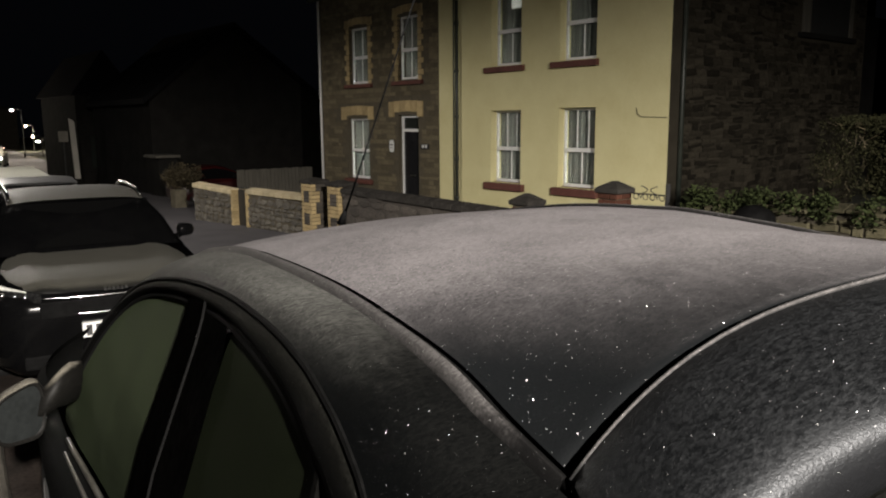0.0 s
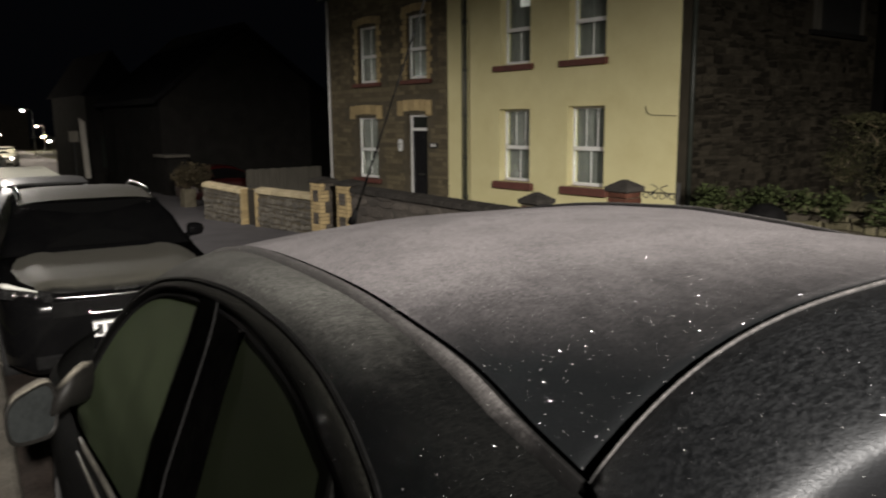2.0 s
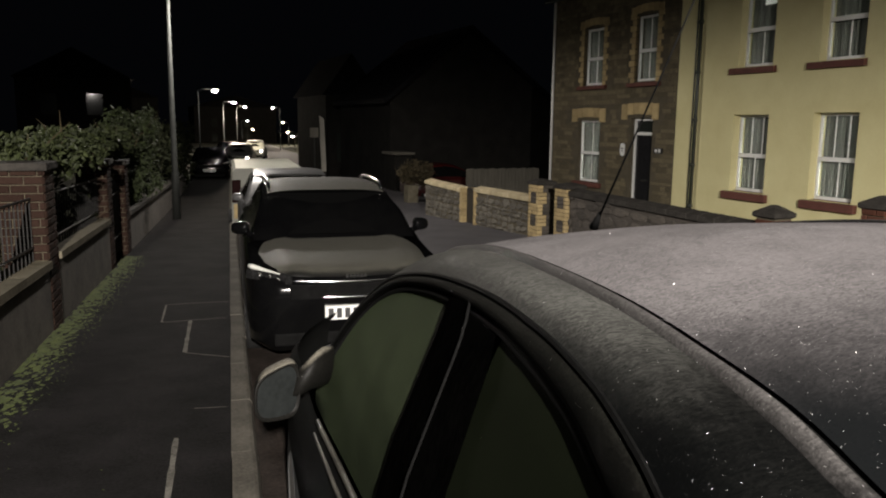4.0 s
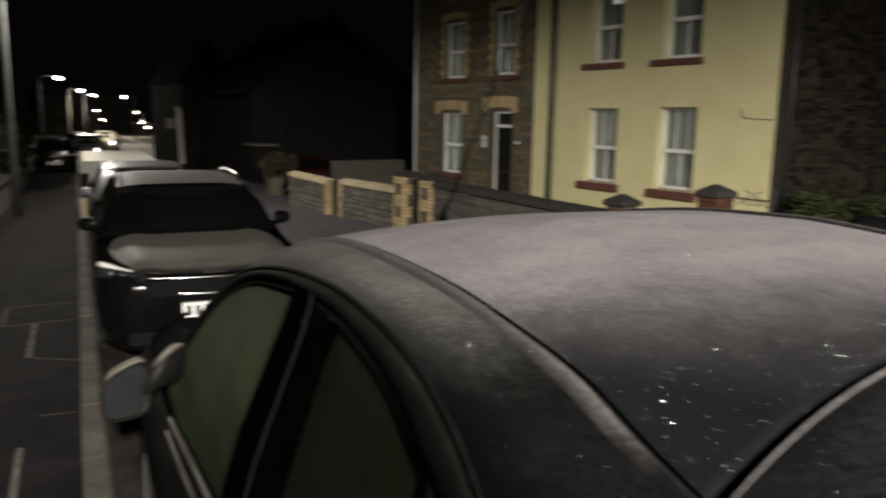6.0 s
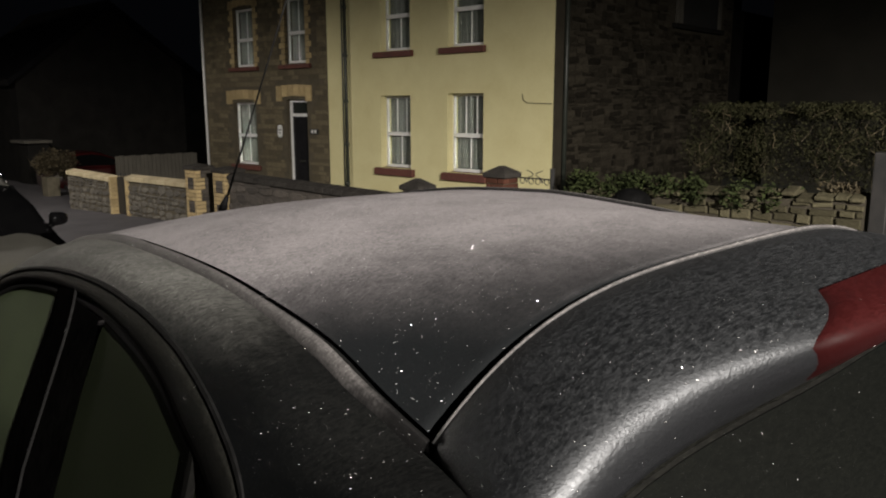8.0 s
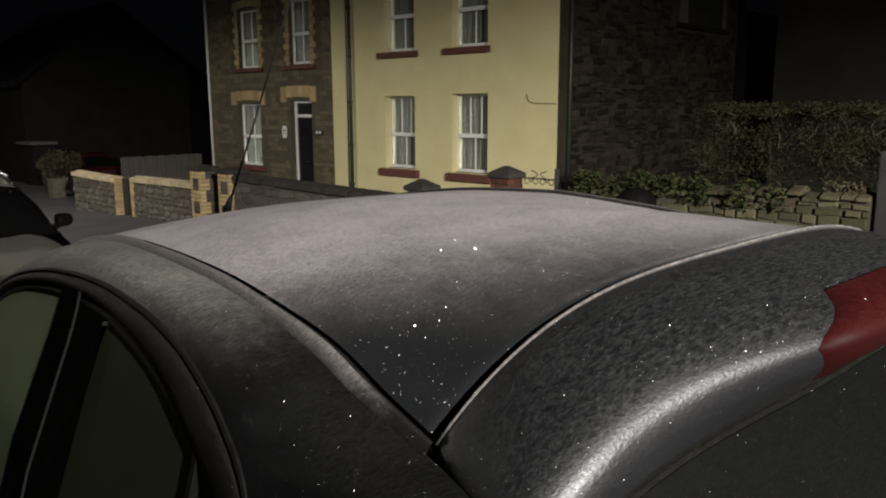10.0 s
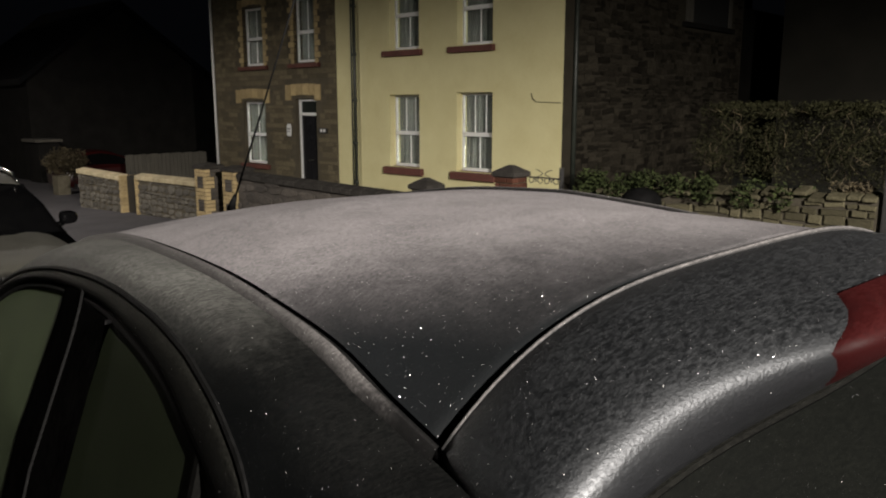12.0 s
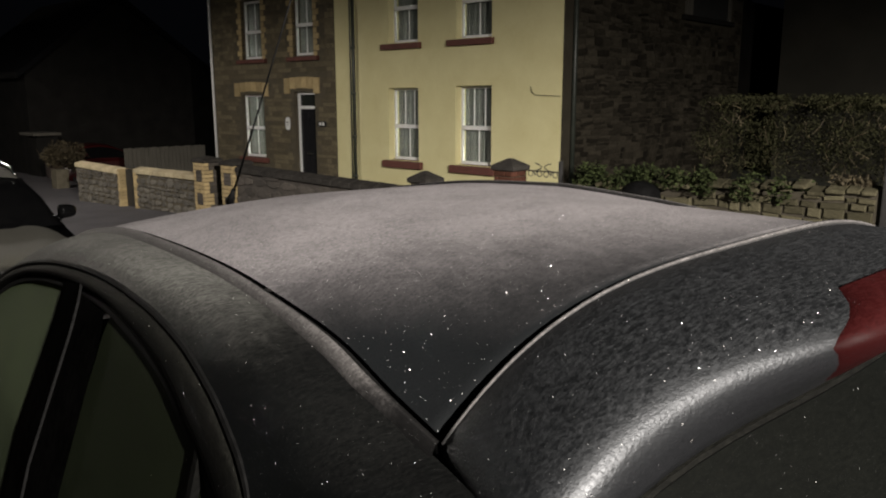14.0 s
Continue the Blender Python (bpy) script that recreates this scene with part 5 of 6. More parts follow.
def saloon(name, label, x, y, yaw, width, length, height, paint, bonnet_mat, glass, rails=False, front=True, plate=True, z=None):
    """A parked car, nose towards -y of its own axes: body, bonnet, cabin, windows, lamps, grille, mirrors, wheels."""
    z = gz(y) if z is None else z
    ob = thing(name, label, "car", m=pose(x, y, z, 0, 0, yaw))
    w = width / 2
    belt = height * 0.665

    def row(yy, prof):
        pts = [(px * w, yy, pz) for px, pz in prof]
        return pts + [(-a, b, c) for a, b, c in reversed(pts)]
    lower = []
    for yy, k, zb, zt in ((0.0, 0.72, 0.28, 0.72), (0.05, 0.88, 0.2, 0.80), (0.25, 0.97, 0.17, 0.85), (0.9, 1.0, 0.17, belt - 0.05), (1.3, 1.0, 0.17, belt), (length - 0.5, 1.0, 0.17, belt), (length - 0.12, 0.95, 0.22, belt - 0.02), (length, 0.84, 0.35, belt - 0.1)):
        lower.append(row(yy, [(0.82 * k, zb), (0.98 * k, zb + 0.1), (1.0 * k, (zb + zt) / 2), (0.985 * k, zt - 0.08), (0.93 * k, zt)]))
    bm = B()
    loft(bm, lower)
    part("body", bm, paint, ob, smooth=True)
    bm = B()
    rows = []
    for yy, k, zt in ((0.045, 0.66, 0.79), (0.07, 0.74, 0.83), (0.13, 0.80, 0.862), (0.25, 0.84, 0.885), (0.45, 0.87, 0.905), (0.8, 0.89, belt + 0.0), (1.05, 0.89, belt + 0.02), (1.22, 0.88, belt + 0.03)):
        rows.append([(w * k * (i / 8 - 1), yy + 0.05 * (i / 8 - 1) ** 2, zt - 0.07 * abs(i / 8 - 1) ** 5 + (0.018 if 0.55 < abs(i / 8 - 1) < 0.8 else 0)) for i in range(17)])
    grid_faces(bm, rows)
    part("bonnet", bm, bonnet_mat, ob, "bonnet dulled by rime", smooth=True)
    # cabin
    cab = [(1.22, 0.86, belt, belt + 0.02), (1.6, 0.80, belt, belt + 0.27), (1.95, 0.72, belt, height - 0.06), (2.3, 0.70, belt, height), (length - 1.1, 0.70, belt, height - 0.02), (length - 0.55, 0.70, belt, height - 0.12), (length - 0.2, 0.72, belt, belt + 0.2), (length - 0.1, 0.74, belt, belt)]
    bm = B()
    rows = []
    for yy, k, zb, zt in cab:
        rows.append([(w * (0.93 + (k - 0.93) * t) * sg, yy, zb + (zt - zb) * t) for sg, t in ((1, 0), (1, 0.5), (1, 0.9), (0.92, 1.0), (0.4, 1.0 + 0.02), (-0.4, 1.02), (-0.92, 1), (-1, 0.9), (-1, 0.5), (-1, 0))])
    grid_faces(bm, rows)
    part("cabin", bm, paint, ob, smooth=True)
    bm = B()
    rows = []
    for t in (0.06, 0.35, 0.65, 0.93):
        yy = 1.24 + 0.70 * t
        zt = belt + 0.03 + (height - 0.075 - belt) * t + 0.012
        k = 0.86 - 0.15 * t
        rows.append([(w * k * (i / 8 - 1), yy - 0.03 + 0.10 * (i / 8 - 1) ** 2, zt) for i in range(17)])
    grid_faces(bm, rows)
    part("windscreen", bm, glass, ob, "dark misted windscreen", smooth=True)
    bm = B()
    rows = []
    for yy in (1.93, 2.1, 2.4, length - 1.2, length - 0.7):
        zt = float(np.interp(yy, [c[0] for c in cab], [c[3] for c in cab])) + 0.02
        rows.append([(w * 0.68 * (i / 8 - 1), yy, zt + 0.015 - 0.03 * abs(i / 8 - 1) ** 4) for i in range(17)])
    grid_faces(bm, rows)
    part("roof", bm, bonnet_mat, ob, "rimed roof panel", smooth=True)
    for sg in (1, -1):
        bm = B()
        rows = []
        for yy in np.linspace(1.55, length - 0.5, 12):
            zt = float(np.interp(yy, [c[0] for c in cab], [c[3] for c in cab]))
            k = float(np.interp(yy, [c[0] for c in cab], [c[1] for c in cab]))
            rows.append([(sg * (w * (0.93 + (k - 0.93) * t) + 0.004), yy, belt + (zt - belt) * t) for t in (0.08, 0.5, 0.84)])
        grid_faces(bm, rows)
        part("side_window", bm, glass, ob, smooth=True)
        bm = B()
        rings = []
        for yy, k in ((1.37, 0.5), (1.385, 0.85), (1.42, 1.0), (1.47, 0.97), (1.485, 0.8)):
            rings.append([(sg * (w + 0.005 + 0.085 * k * math.copysign(abs(math.cos(t)) ** 0.6, math.cos(t))), yy + 0.02 * math.cos(t), belt + 0.115 + (0.062 - 0.012 * math.cos(t)) * k * math.copysign(abs(math.sin(t)) ** 0.6, math.sin(t))) for t in [2 * math.pi * i / 20 for i in range(20)]])
        loft(bm, rings)
        tube(bm, [(sg * w * 0.86, 1.45, belt + 0.03), (sg * w * 0.93, 1.44, belt + 0.06), (sg * w * 0.98, 1.43, belt + 0.09)], [0.035, 0.03, 0.025], 8)
        part("door_mirror", bm, paint, ob, smooth=True)
        if rails:
            bm = B()
            tube(bm, [(sg * w * 0.66, yy, height + zz) for yy, zz in ((1.95, -0.03), (2.1, 0.03), (2.6, 0.05), (3.1, 0.04), (3.35, -0.02))], 0.018, 8)
            part("roof_rail", bm, M_CHROME, ob, "silver roof rail", smooth=True)
        if front:
            bm = B()
            rows = []
            for t in range(7):
                a = t / 6
                rows.append([(sg * w * (0.985 - 0.40 * a), 0.20 - 0.16 * a - 0.035, 0.80 - 0.045 * a), (sg * w * (0.978 - 0.40 * a), 0.22 - 0.17 * a - 0.04, 0.85 - 0.055 * a), (sg * w * (0.95 - 0.38 * a), 0.25 - 0.17 * a - 0.03, 0.90 - 0.075 * a)])
            grid_faces(bm, rows)
            lamp_ob = part("headlamp", bm, M_HEADLAMP, ob, "clear headlamp", smooth=True)
            bm = B()
            tube(bm, [(sg * w * (0.955 - 0.36 * a), 0.245 - 0.17 * a - 0.038, 0.893 - 0.075 * a) for a in np.linspace(0, 0.75, 10)], [0.016, 0.022, 0.022, 0.019, 0.016, 0.013, 0.011, 0.009, 0.007, 0.005], 8)
            part("lamp_brow", bm, M_BROW, lamp_ob, "pale brow over the headlamp", smooth=True)
            for a, r in ((0.28, 0.022), (0.5, 0.018), (0.68, 0.013)):
                bm = B()
                bmesh.ops.create_uvsphere(bm, u_segments=10, v_segments=6, radius=r, matrix=Matrix.Translation((sg * w * (0.97 - 0.40 * a), 0.215 - 0.165 * a - 0.04, 0.835 - 0.05 * a)))
                part("reflector", bm, M_CHROME, lamp_ob, smooth=True)
        for yw in (0.82, length - 0.75):
            bm = B()
            prof = [(0.0, 0.2), (0.005, 0.27), (0.0, 0.31), (-0.03, 0.325), (-0.18, 0.325), (-0.2, 0.3)]
            loft(bm, [[(sg * (w * 0.985 + dx), yw + r * math.cos(2 * math.pi * i / 20), 0.325 + r * math.sin(2 * math.pi * i / 20)) for i in range(20)] for dx, r in prof])
            wheel = part("wheel", bm, M_TYRE, ob, smooth=True)
            bm = B()
            loft(bm, [[(sg * (w * 0.985 + dx), yw + r * math.cos(2 * math.pi * i / 20), 0.325 + r * math.sin(2 * math.pi * i / 20)) for i in range(20)] for dx, r in ((0.002, 0.2), (0.004, 0.18), (-0.02, 0.16), (0.0, 0.04))])
            part("rim", bm, M_ALLOY, wheel)
    if front:
        bm = B()
        box(bm, -w * 0.6, w * 0.6, -0.012, 0.05, 0.63, 0.76, 0.01)
        part("grille", bm, M_RUBBER, ob, "black grille")
        for z0, ww in ((0.775, 0.62), (0.645, 0.55)):
            bm = B()
            tube(bm, [(ww * w * (i / 8 - 1), -0.02 + 0.05 * (i / 8 - 1) ** 2, z0 + 0.012 * (i / 8 - 1) ** 2) for i in range(17)], 0.008, 6)
            part("chrome_strip", bm, M_CHROME, ob, "thin chrome strip", smooth=True)
        bm = B()
        for a in range(6):
            box(bm, -0.085 + a * 0.03, -0.085 + a * 0.03 + 0.02, -0.03, 0.03, 0.805 + 0.004 * (a % 2), 0.83)
        part("badge", bm, M_CHROME, ob, "small chrome badge")
        bm = B()
        box(bm, -w * 0.75, w * 0.75, -0.01, 0.04, 0.25, 0.36, 0.02)
        part("lower_intake", bm, M_RUBBER, ob)
        if plate:
            bm = B()
            box(bm, -0.26, 0.26, -0.055, -0.005, 0.465, 0.578, 0.004)
            pl = part("number_plate", bm, M_PLATE, ob, "white front plate")
            for a in range(7):
                if a != 4:
                    bm = B()
                    box(bm, -0.235 + a * 0.068, -0.235 + a * 0.068 + 0.042, -0.06, -0.056, 0.48, 0.562)
                    part("plate_bar", bm, M_BAR, pl)
    bm = B()
    box(bm, -w * 0.8, w * 0.8, length - 0.03, length + 0.01, 0.7, 0.8)
    part("rear_lamp", bm, M_REDLAMP, ob)
    return ob


M_DARKGLASS = glass_mat("dark_windscreen", (0.004, 0.004, 0.004), 0.12)
saloon("black_car", "black hatchback with silver roof rails parked nose towards us", 0.93, 6.35, 0, 1.78, 4.3, 1.39, M_BLACKPAINT, M_BONNET, M_DARKGLASS, rails=True, z=-0.31)
saloon("silver_car", "pale silver hatchback parked behind the black car", 0.92, 11.3, 0, 1.7, 4.0, 1.42, M_SILVERCAR, M_SILVERCAR, M_DARKGLASS, z=-0.50)
van = thing("white_van", "white panel van with coloured rear markings parked by the kerb", "van", m=pose(0.80, 17.6, gz(18) - 0.25, 0, 0, 0))
bm = B()
rings = [[(sx * 0.82, yy, zz) for sx, zz in ((-1, 0.25), (-1.0, 1.0), (-0.96, 1.5), (-0.88, 1.6), (0.88, 1.6), (0.96, 1.5), (1.0, 1.0), (1, 0.25))] for yy in (0.0, 0.06, 3.2, 4.4)]
loft(bm, rings)
part("body", bm, M_WHITEVAN, van, "white painted van body")
for x0, x1, mt in ((-0.81, -0.62, M_REDLAMP), (0.62, 0.81, M_REDLAMP)):
    bm = B()
    box(bm, x0, x1, -0.02, 0.0, 0.85, 1.35, 0.01)
    part("rear_lamp", bm, mt, van, "red tall rear lamp")
for i in range(6):
    bm = B()
    box(bm, -0.78 + i * 0.27, -0.78 + i * 0.27 + 0.16, -0.012, -0.003, 0.5, 0.82)
    part("marking", bm, M_REDPAINT if i % 2 else M_CREAM, van, "reflective marking stripe")
bm = B()
box(bm, -0.012, 0.012, -0.01, 0.0, 0.5, 1.5)
part("door_gap", bm, M_RUBBER, van)
for sx in (-1, 1):
    bm = B()
    tube(bm, [(sx * 0.9, 0.7, 0.32), (sx * 0.68, 0.7, 0.32)], 0.32, 18)
    part("wheel", bm, M_TYRE, van)
red = saloon("red_car", "dark red car standing in the drive beyond the wall", 9.75, 27.6, 90, 1.7, 3.7, 1.42, M_REDPAINT, M_REDPAINT, M_DARKGLASS, front=False, z=-1.14)

# ---- near side of the street ----
GW = -1.62


def post_brick(name, y, w, z1, label):
    ob = thing(name, label, "gate pier")
    bm = B()
    z0 = gz(y) + 0.1
    box(bm, GW - w, GW - 0.012, y - w / 2 + 0.012, y + w / 2 - 0.012, z0, z1)
    shaft = part("shaft", bm, M_MORTAR, ob)
    spots = []
    z, i = z0, 0
    while z < z1 - 0.03:
        a = -w / 2 - (0.11 if i % 2 else 0)
        while a < w / 2 - 0.01:
            b0, b1 = max(a, -w / 2), min(a + 0.22, w / 2)
            if b1 - b0 > 0.03:
                c = (b0 + b1) / 2
                spots.append(Matrix.Translation((GW - 0.012, y + c, z + 0.037)) @ Matrix.Diagonal((-0.02, b1 - b0 - 0.01, 0.065, 1)))
                spots.append(Matrix.Translation((GW - w / 2 + c, y - w / 2 + 0.012, z + 0.037)) @ Matrix.Rotation(radians(90), 4, "Z") @ Matrix.Diagonal((0.02, b1 - b0 - 0.01, 0.065, 1)))
            a += 0.22
        z, i = z + 0.075, i + 1
    # these bricks carry the piers' shade in their colour
    blocks(shaft, "brick", M_SHADEDBRICK, spots)
    bm = B()
    box(bm, GW - w - 0.04, GW + 0.04, y - w / 2 - 0.04, y + w / 2 + 0.04, z1, z1 + 0.07, 0.012)
    part("cap", bm, M_CAP, ob)
    return ob


for y0, y1, zt0, zt1 in ((-6.0, 7.6, 0.88, 0.50), (8.0, 11.2, 0.52, 0.44), (13.4, 30.0, 0.3, -0.2)):
    wl = thing("front_wall", "low dark rendered front wall with a pale coping", "garden wall")
    bm = B()
    prism(bm, [(y0, gz(y0)), (y1, gz(y1)), (y1, zt1 - 0.07), (y0, zt0 - 0.07)], "x", GW - 0.22, GW)
    part("wall", bm, M_WALLDARK, wl)
    k = max(2, int((y1 - y0) / 0.9))
    for i in range(k):
        a, b = y0 + (y1 - y0) * i / k + 0.004, y0 + (y1 - y0) * (i + 1) / k - 0.004
        za, zb = zt0 + (zt1 - zt0) * (a - y0) / (y1 - y0), zt0 + (zt1 - zt0) * (b - y0) / (y1 - y0)
        bm = B()
        prism(bm, [(a, za - 0.068), (b, zb - 0.068), (b, zb), (a, za)], "x", GW - 0.25, GW + 0.03)
        part("coping_stone", bm, M_DULLCOPE if y0 < 12 else M_CAP, wl)
post_brick("brick_pier", 7.8, 0.38, 1.30, "dull red-brown brick pier in the front wall")
post_brick("brick_pier", 11.4, 0.38, 1.15, "dull red-brown brick pier beside the garden gate")
post_brick("brick_pier", 13.2, 0.38, 1.05, "dull red-brown brick pier beyond the garden gate")
rail = thing("iron_railing", "black iron railing with curls over the front wall", "railing")
for z in (0.62, 1.05):
    bm = B()
    tube(bm, [(GW - 0.12, 3.5, z + 0.1), (GW - 0.12, 11.2, z - 0.08)], 0.012, 6)
    part("rail", bm, M_IRON, rail)
for i in range(60):
    bm = B()
    y = 3.6 + i * 0.128
    zt = 1.16 - 0.022 * (y - 3.5)
    tube(bm, [(GW - 0.12, y, zt - 0.62), (GW - 0.12, y, zt)], 0.007, 5)
    part("bar", bm, M_IRON, rail)
gt = thing("garden_gate", "black iron garden gate between brick piers", "gate")
for i in range(12):
    bm = B()
    y = 11.7 + i * 0.115
    tube(bm, [(GW - 0.1, y, gz(y) + 0.2), (GW - 0.1, y, 0.75 + 0.12 * math.sin(i / 11 * math.pi))], 0.009, 5)
    part("bar", bm, M_IRON, gt)
for z in (0.0, 0.65):
    bm = B()
    tube(bm, [(GW - 0.1, 11.65, z), (GW - 0.1, 13.0, z)], 0.014, 6)
    part("rail", bm, M_IRON, gt)
shrub("garden_shrub", [(-2.3 + rg.uniform(-0.5, 0.3), rg.uniform(4.0, 11.0), rg.uniform(0.1, 0.8), 0.3) for _ in range(60)], 9000, 0.045, M_EVERGREEN, "dark evergreen shrubs behind the front wall", twigs=60, m=Matrix.Identity(4))
shrub("ivy_hedge", [(-1.85 + rg.uniform(-0.3, 0.25), rg.uniform(8.2, 13.6), rg.uniform(1.26, 1.5), 0.17) for _ in range(40)], 6000, 0.04, M_IVY, "ivy spilling over the brick piers", twigs=25, m=Matrix.Identity(4))
shrub("climber", [(-1.75 + rg.uniform(-0.25, 0.2), rg.uniform(14.5, 16.5), rg.uniform(0.3, 1.75), 0.25) for _ in range(40)], 6000, 0.045, M_LEAF2, "tall green climber by the lamp post", twigs=25, m=Matrix.Identity(4))
shrub("tall_hedge", [(-2.2 + rg.uniform(-0.6, 0.4), rg.uniform(17.0, 40.0), rg.uniform(-0.3, 1.3), 0.5) for _ in range(110)], 9000, 0.08, M_EVERGREEN, "dark hedge along the far pavement", twigs=40, m=Matrix.Identity(4), category="hedge")
shrub("garden_tree", [(-4.6 + rg.uniform(-1.2, 1.0), 9.0 + rg.uniform(-2, 2.5), 2.4 + rg.uniform(-1.0, 1.3), 0.5) for _ in range(46)], 9000, 0.06, M_EVERGREEN, "dark small tree in the front garden", twigs=60, twig_len=1.2, m=Matrix.Identity(4), category="tree")
nh = thing("near_house", "dark house with pale window surrounds behind the garden trees", "house")
bm = B()
box(bm, -15, -7.2, 8.0, 16.0, -0.8, 5.6)
part("wall", bm, M_UNLITWALL, nh)
for y in (10.0, 13.0):
    for z in (0.7, 3.2):
        bm = B()
        box(bm, -7.21, -7.16, y + 0.14, y + 1.0, z, z + 1.46)
        pane = part("window", bm, M_PANE, nh, "unlit dark window")
        for nm, ya, yb, za, zb, out in (("window_jamb", y, y + 0.14, z, z + 1.6, 0.08), ("window_jamb", y + 1.0, y + 1.14, z, z + 1.6, 0.08), ("window_head", y + 0.142, y + 0.998, z + 1.46, z + 1.6, 0.08), ("window_sill", y - 0.05, y + 1.2, z - 0.12, z - 0.002, 0.12)):
            bm = B()
            box(bm, -7.2, -7.2 + out, ya, yb, za, zb, 0.01)
            part(nm, bm, M_PALEHOUSE, pane, "pale stone window surround")
bm = B()
prism(bm, [(-15.3, 5.5), (-6.9, 5.5), (-11.0, 8.2)], "y", 7.8, 16.2)
part("roof", bm, M_SLATE, nh)
# moss at the foot of the wall
bm = B()
for i in range(3800):
    y = rg.uniform(2.0, 12.6)
    x = GW + abs(rg.gauss(0, 0.40)) * (0.35 + 0.65 * noise.noise(Vector((0, y * 0.9, 3))) ** 2 + 0.4 * math.sin(y * 1.3) ** 2) + 0.01
    r = rg.uniform(0.008, 0.045) * max(0.25, 1 - (x - GW) * 1.6)
    k = 7
    c = bm.verts.new((x, y, gz(y) + 0.128 + r * 0.22))
    ring_v = [bm.verts.new((x + r * math.cos(2 * math.pi * j / k) * rg.uniform(0.7, 1.2), y + 1.6 * r * math.sin(2 * math.pi * j / k), gz(y) + 0.122)) for j in range(k)]
    for j in range(k):
        bm.faces.new((c, ring_v[j], ring_v[(j + 1) % k]))
solid("moss", bm, M_MOSS, "bright green moss along the foot of the wall", "moss", kind="stuff", smooth=True)
# chalky lines and patched trench on the pavement
for pts, w in (([(-0.72, 8.55), (-0.10, 8.57)], 0.02), ([(-0.70, 7.68), (-0.13, 7.74)], 0.018), ([(-0.73, 8.55), (-0.71, 7.68)], 0.022), ([(-0.45, 7.7), (-0.44, 6.5)], 0.04), ([(-0.44, 6.48), (-0.09, 6.25)], 0.016), ([(-0.31, 5.05), (-0.11, 5.03)], 0.014), ([(-0.385, 4.55), (-0.37, 3.4)], 0.036)):
    bm = B()
    (xa, ya), (xb, yb) = pts
    d = Vector((xb - xa, yb - ya)).normalized()
    nx, ny = -d.y * w / 2, d.x * w / 2
    k = 14
    rows = []
    for i in range(k + 1):
        t = i / k
        j = 0.6 + 0.4 * abs(noise.noise(Vector((xa * 3 + t * 9, ya, 0))) * 2)
        px, py = xa + (xb - xa) * t, ya + (yb - ya) * t
        rows.append([(px - nx * j, py - ny * j, gz(py) + 0.1325), (px + nx * j, py + ny * j, gz(py) + 0.1325)])
    grid_faces(bm, rows)
    solid("painted_line", bm, M_LINE, "worn pale painted line on the pavement", "road marking", group="pavement lines")

# ---- lamp posts and the far street ----


def lamp_post(x, y, reach, head_mat, label, z=None, height=5.75, thick=0.07):
    z = gz(y) if z is None else z
    ob = thing("street_lamp", label, "street lamp", m=Matrix.Translation((x, y, z)))
    bm = B()
    tube(bm, [(0, 0, 0), (0, 0, 1.2), (0, 0, 1.25), (0, 0, height)], [thick * 1.35, thick * 1.3, thick, thick * 0.6], 10)
    part("pole", bm, M_METAL, ob, "pale grey steel pole", smooth=True)
    bm = B()
    tube(bm, [(0, 0, height - 0.05), (reach * 0.4, 0, height + 0.06), (reach, 0, height + 0.08)], 0.03, 8)
    part("arm", bm, M_METAL, ob, smooth=True)
    bm = B()
    sg = 1 if reach > 0 else -1
    box(bm, min(reach, reach + sg * 0.45), max(reach, reach + sg * 0.45), -0.13, 0.13, height + 0.03, height + 0.12, 0.02)
    head = part("lamp_head", bm, M_METAL, ob)
    if head_mat:
        bm = B()
        bmesh.ops.create_uvsphere(bm, u_segments=10, v_segments=8, radius=0.14 if y > 30 else 0.12, matrix=Matrix.Translation((reach + sg * 0.22, 0, height - 0.02)) @ Matrix.Diagonal((1, 1, 0.45, 1)))
        part("lens", bm, head_mat, head, "glowing lamp lens")
    return ob


lamp_post(-1.27, 19.1, 0.75, M_LAMPGLOW, "tall grey street lamp on the pavement")
lamp_post(-1.36, -9.0, 0.75, None, "tall grey street lamp on the pavement")
T8 = radians(8)


def nsw(n, s):
    return n * math.cos(T8) - s * math.sin(T8), n * math.sin(T8) + s * math.cos(T8)


for n, s, z, hm, r in ((5.22, 41.84, 3.24, M_LAMPGLOW, 0.6), (9.09, 61.5, 3.09, M_LAMPGLOW, 0.6), (12.74, 79.1, 3.06, M_LAMPGLOW, 0.6), (17.84, 108.7, 1.67, M_LAMPGLOW, 0.6), (21.84, 128.3, 0.3, M_LAMPWARM, 0.6), (17.29, 88.5, 3.16, M_LAMPGLOW, -0.6), (24.48, 117.6, 1.49, M_LAMPWARM, -0.6), (17.22, 78.3, 0.2, M_LAMPGLOW, -0.6), (19.3, 90.0, 0.45, M_LAMPWARM, -0.6), (12.6, 54.0, 3.25, None, -0.9)):
    x, y = nsw(n, s)
    lamp_post(x - r - math.copysign(0.22, r), y, r, hm, "distant street lamp along the road", z=z - 5.2, height=5.2, thick=0.045)
    if s in (61.5, 79.1, 117.6):
        far_light = bpy.data.lights.new("far_lamp", "POINT")
        far_light.energy, far_light.shadow_soft_size, far_light.color = 150.0, 0.2, (1.0, 0.86, 0.68)
        new("far_lamp", far_light).location = (x, y, z - 0.3)
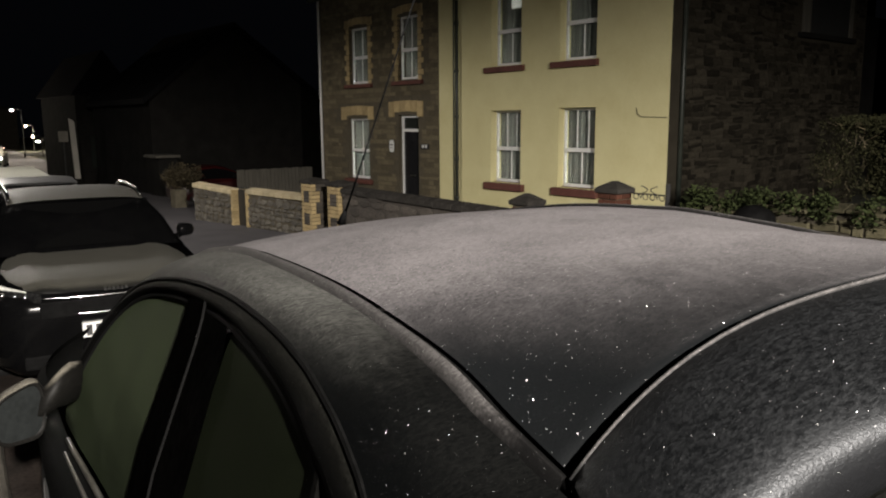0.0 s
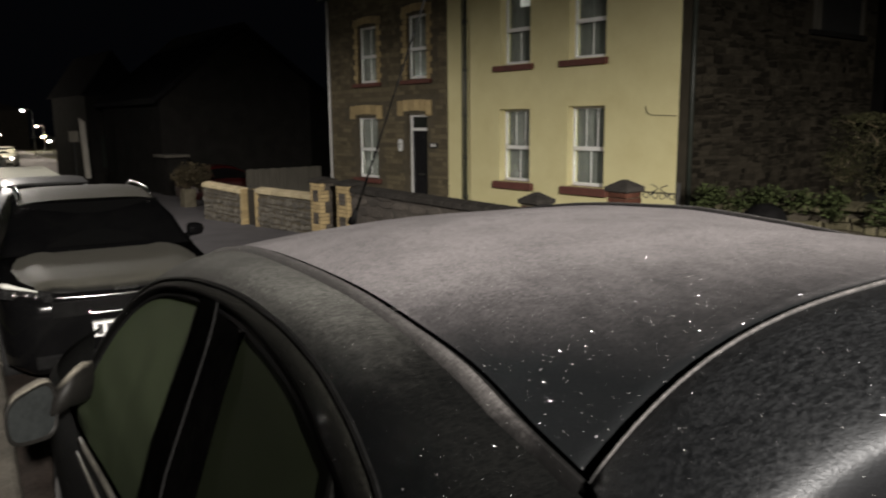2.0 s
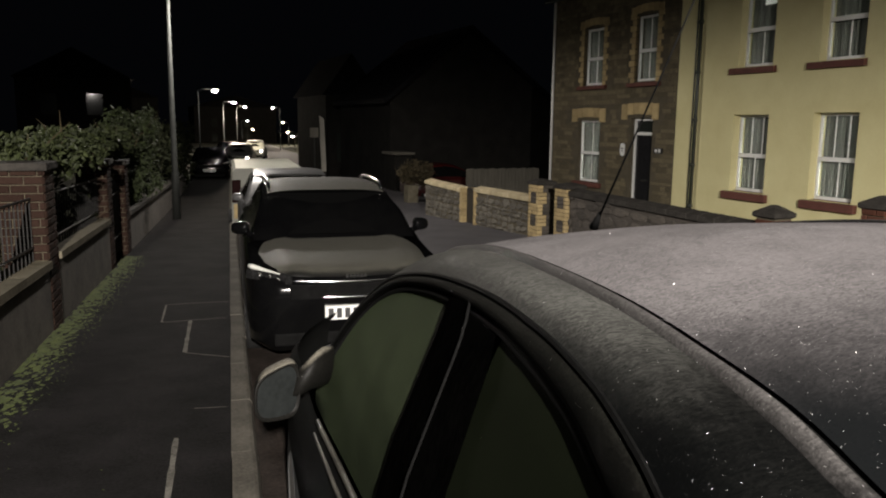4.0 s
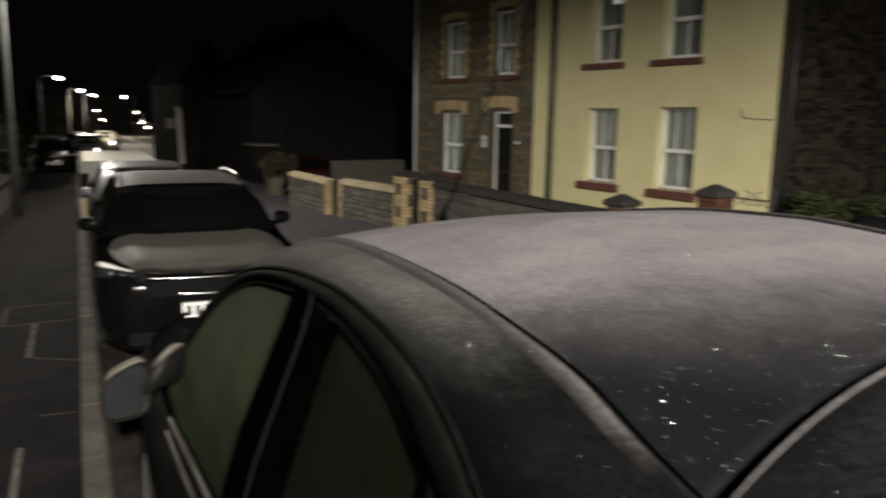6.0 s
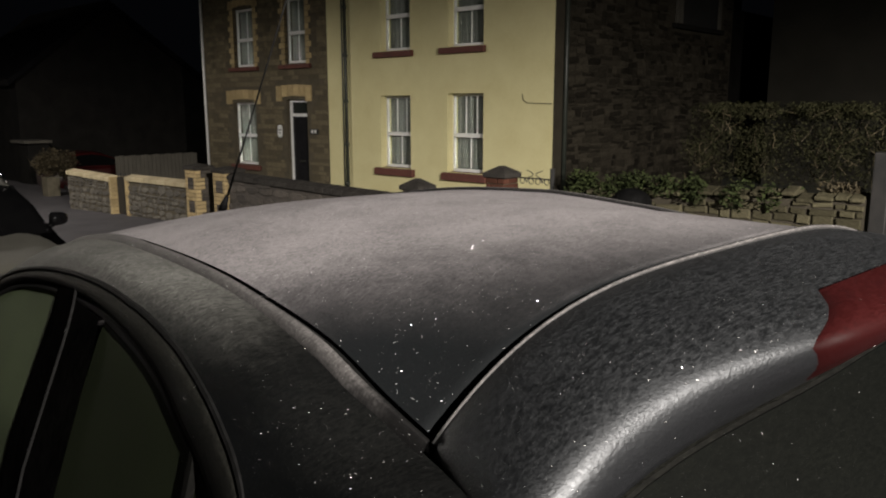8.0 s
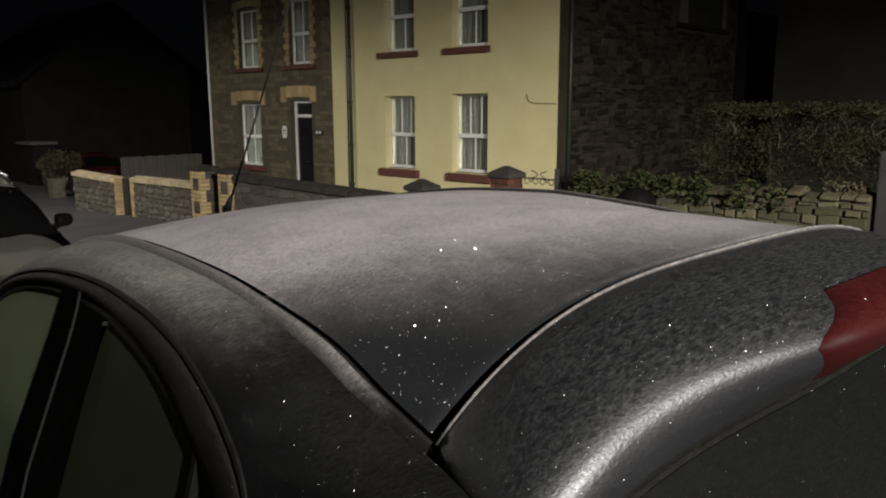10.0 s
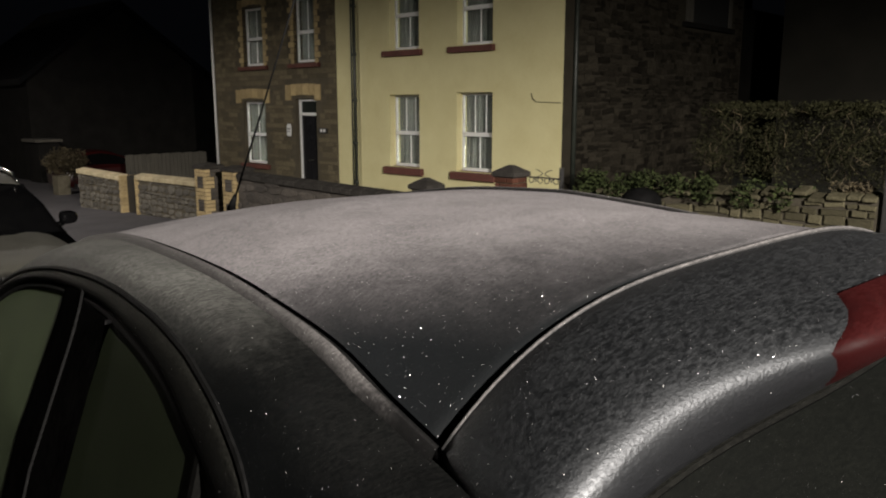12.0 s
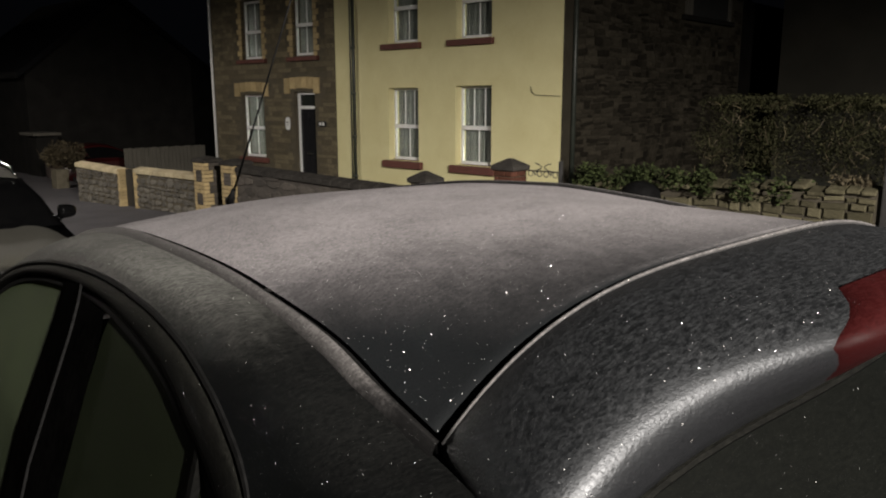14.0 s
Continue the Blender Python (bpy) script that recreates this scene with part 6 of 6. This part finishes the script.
for n0, s0, w, d, h, z, mt in ((3.2, 58, 7, 9, 6.0, -1.6, M_PALEHOUSE), (2.0, 80, 7, 12, 6.5, -2.0, M_UNLITWALL), (22.0, 58, 5, 10, 5.5, -1.6, M_UNLITWALL), (28.0, 78, 8, 10, 6.0, -2.0, M_PALEHOUSE), (9.75, 37.0, 2.5, 6, 4.2, -1.2, M_UNLITWALL), (24, 95, 10, 10, 7, -2.0, M_PALEHOUSE), (5, 110, 10, 12, 7, -2.5, M_PALEHOUSE), (14, 140, 14, 10, 7, -3, M_UNLITWALL)):
    hs = thing("far_house", "far house dimly lit by street lamps", "house", group="far houses", m=H @ Matrix.Translation((n0, s0, z)))
    # houses on the left get the near-black colour to look unlit
    if n0 < 6:
        hs.matrix_world = H @ Matrix.Translation((n0 - 8.5, s0, z))
        mt = M_UNLITWALL
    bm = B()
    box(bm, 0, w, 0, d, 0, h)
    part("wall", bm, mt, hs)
    bm = B()
    prism(bm, [(-0.2, h), (w + 0.2, h), (w / 2, h + 2.0)], "y", -0.2, d + 0.2)
    part("roof", bm, M_SLATE, hs)
    for i in range(2):
        for zz in (1.0, 3.6):
            bm = B()
            box(bm, w * (0.2 + 0.4 * i), w * (0.2 + 0.4 * i) + 1.0, -0.06, -0.01, zz, zz + 1.4)
            part("window", bm, M_PANE, hs)
# a pale post and sign on the bend, a bin store, far cars with lights on
x, y = nsw(9.15, 36.0)
bm = B()
prism(bm, [(x + 0.12, -0.6), (x + 0.32, -0.6), (x + 0.24, 1.85), (x + 0.04, 2.0)], "y", y, y + 0.3)
solid("white_corner", bm, M_PALEHOUSE, "pale lit corner of a house on the bend", "wall")
x, y = nsw(7.42, 30.0)
sg_ob = thing("street_sign", "small pale street sign on a post", "sign", m=Matrix.Translation((x, y, gz(y))))
bm = B()
box(bm, -0.16, 0.16, -0.01, 0.01, 2.0, 2.38, 0.004)
part("board", bm, M_FENCE, sg_ob)
bm = B()
tube(bm, [(0, 0.03, 0), (0, 0.03, 2.38)], 0.025, 8)
part("post", bm, M_METAL, sg_ob)
for n, s, yaw, paint in ((4.2, 33.0, 0, M_BLACKPAINT), (6.8, 46.0, -6, M_SILVERCAR), (10.5, 62.0, -6, M_WHITEVAN), (7.4, 55, -6, M_BLACKPAINT)):
    x, y = nsw(n, s)
    if s == 33.0:
        x, y = -0.9, 36.0
    c = saloon("parked_car", "distant parked car along the street", x, y, yaw, 1.75, 4.2, 1.45, paint, paint, M_DARKGLASS, z=gz(y) - 0.05)
    if s in (46.0, 62.0, 55):
        for sgx in (-0.62, 0.62):
            bm = B()
            bmesh.ops.create_uvsphere(bm, u_segments=10, v_segments=6, radius=0.10, matrix=Matrix.Translation((sgx, -0.02, 0.68)))
            part("lit_headlamp", bm, M_HEADGLOW, c, "glowing headlamp")

# ---- small pieces of the setting ----
stone_face = [o for o in stone.children if o.name.startswith("front_wall")][0]
holes = [(b_win[0], b_win[1], -0.07, 2.25), (b_door[0], b_door[1], -0.8, 2.3), (18.6, 20.34, 1.85, 2.25), (16.3, 17.88, 1.85, 2.35)] + [(a - 0.16, b + 0.16, 2.74, d + 0.25) for a, b, c, d in b_up]
spots = courses(random.Random(31), 15.69, 21.5, BASE, EAVES, 0.16, 0.5, 0.075, 0.16, holes, 0.010, face_n(FN), 0.06)
spots.sort(key=lambda m: m.translation.z)
blocks(stone_face, "stone", M_STONE, spots, 300)
spots = courses(random.Random(33), FN + 0.012, 21.4, BASE, EAVES, 0.12, 0.55, 0.06, 0.15, [(17.9, 20.75, 3.55, 5.3)], 0.006, face_s(8.735), 0.3)
spots.sort(key=lambda m: m.translation.x + abs(m.translation.z - 1.5))
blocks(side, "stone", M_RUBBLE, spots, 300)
KERB_ME = {}
kerb = thing("kerb", "row of pale granite kerb stones with worn edges", "kerb", kind="structure")
for i in range(60):
    y0 = -14 + i * 0.915
    key = "kerb"
    if key not in KERB_ME:
        bm = B()
        prism(bm, [(-0.085, -0.1), (0.06, -0.1), (0.055, 0.085), (0.04, 0.118), (0.02, 0.128), (-0.085, 0.125)], "y", 0.005, 0.908)
        KERB_ME[key] = mesh_of("kerb_stone", bm, M_KERB)
    ob = new("kerb_stone", KERB_ME[key])
    ob.parent = kerb
    ob.matrix_basis = Matrix.Translation((rng.uniform(-0.006, 0.006), y0, gz(y0 + 0.45) + rng.uniform(-0.004, 0.004))) @ Matrix.Rotation(math.atan2(gz(y0 + 0.9) - gz(y0), 0.9), 4, "X")
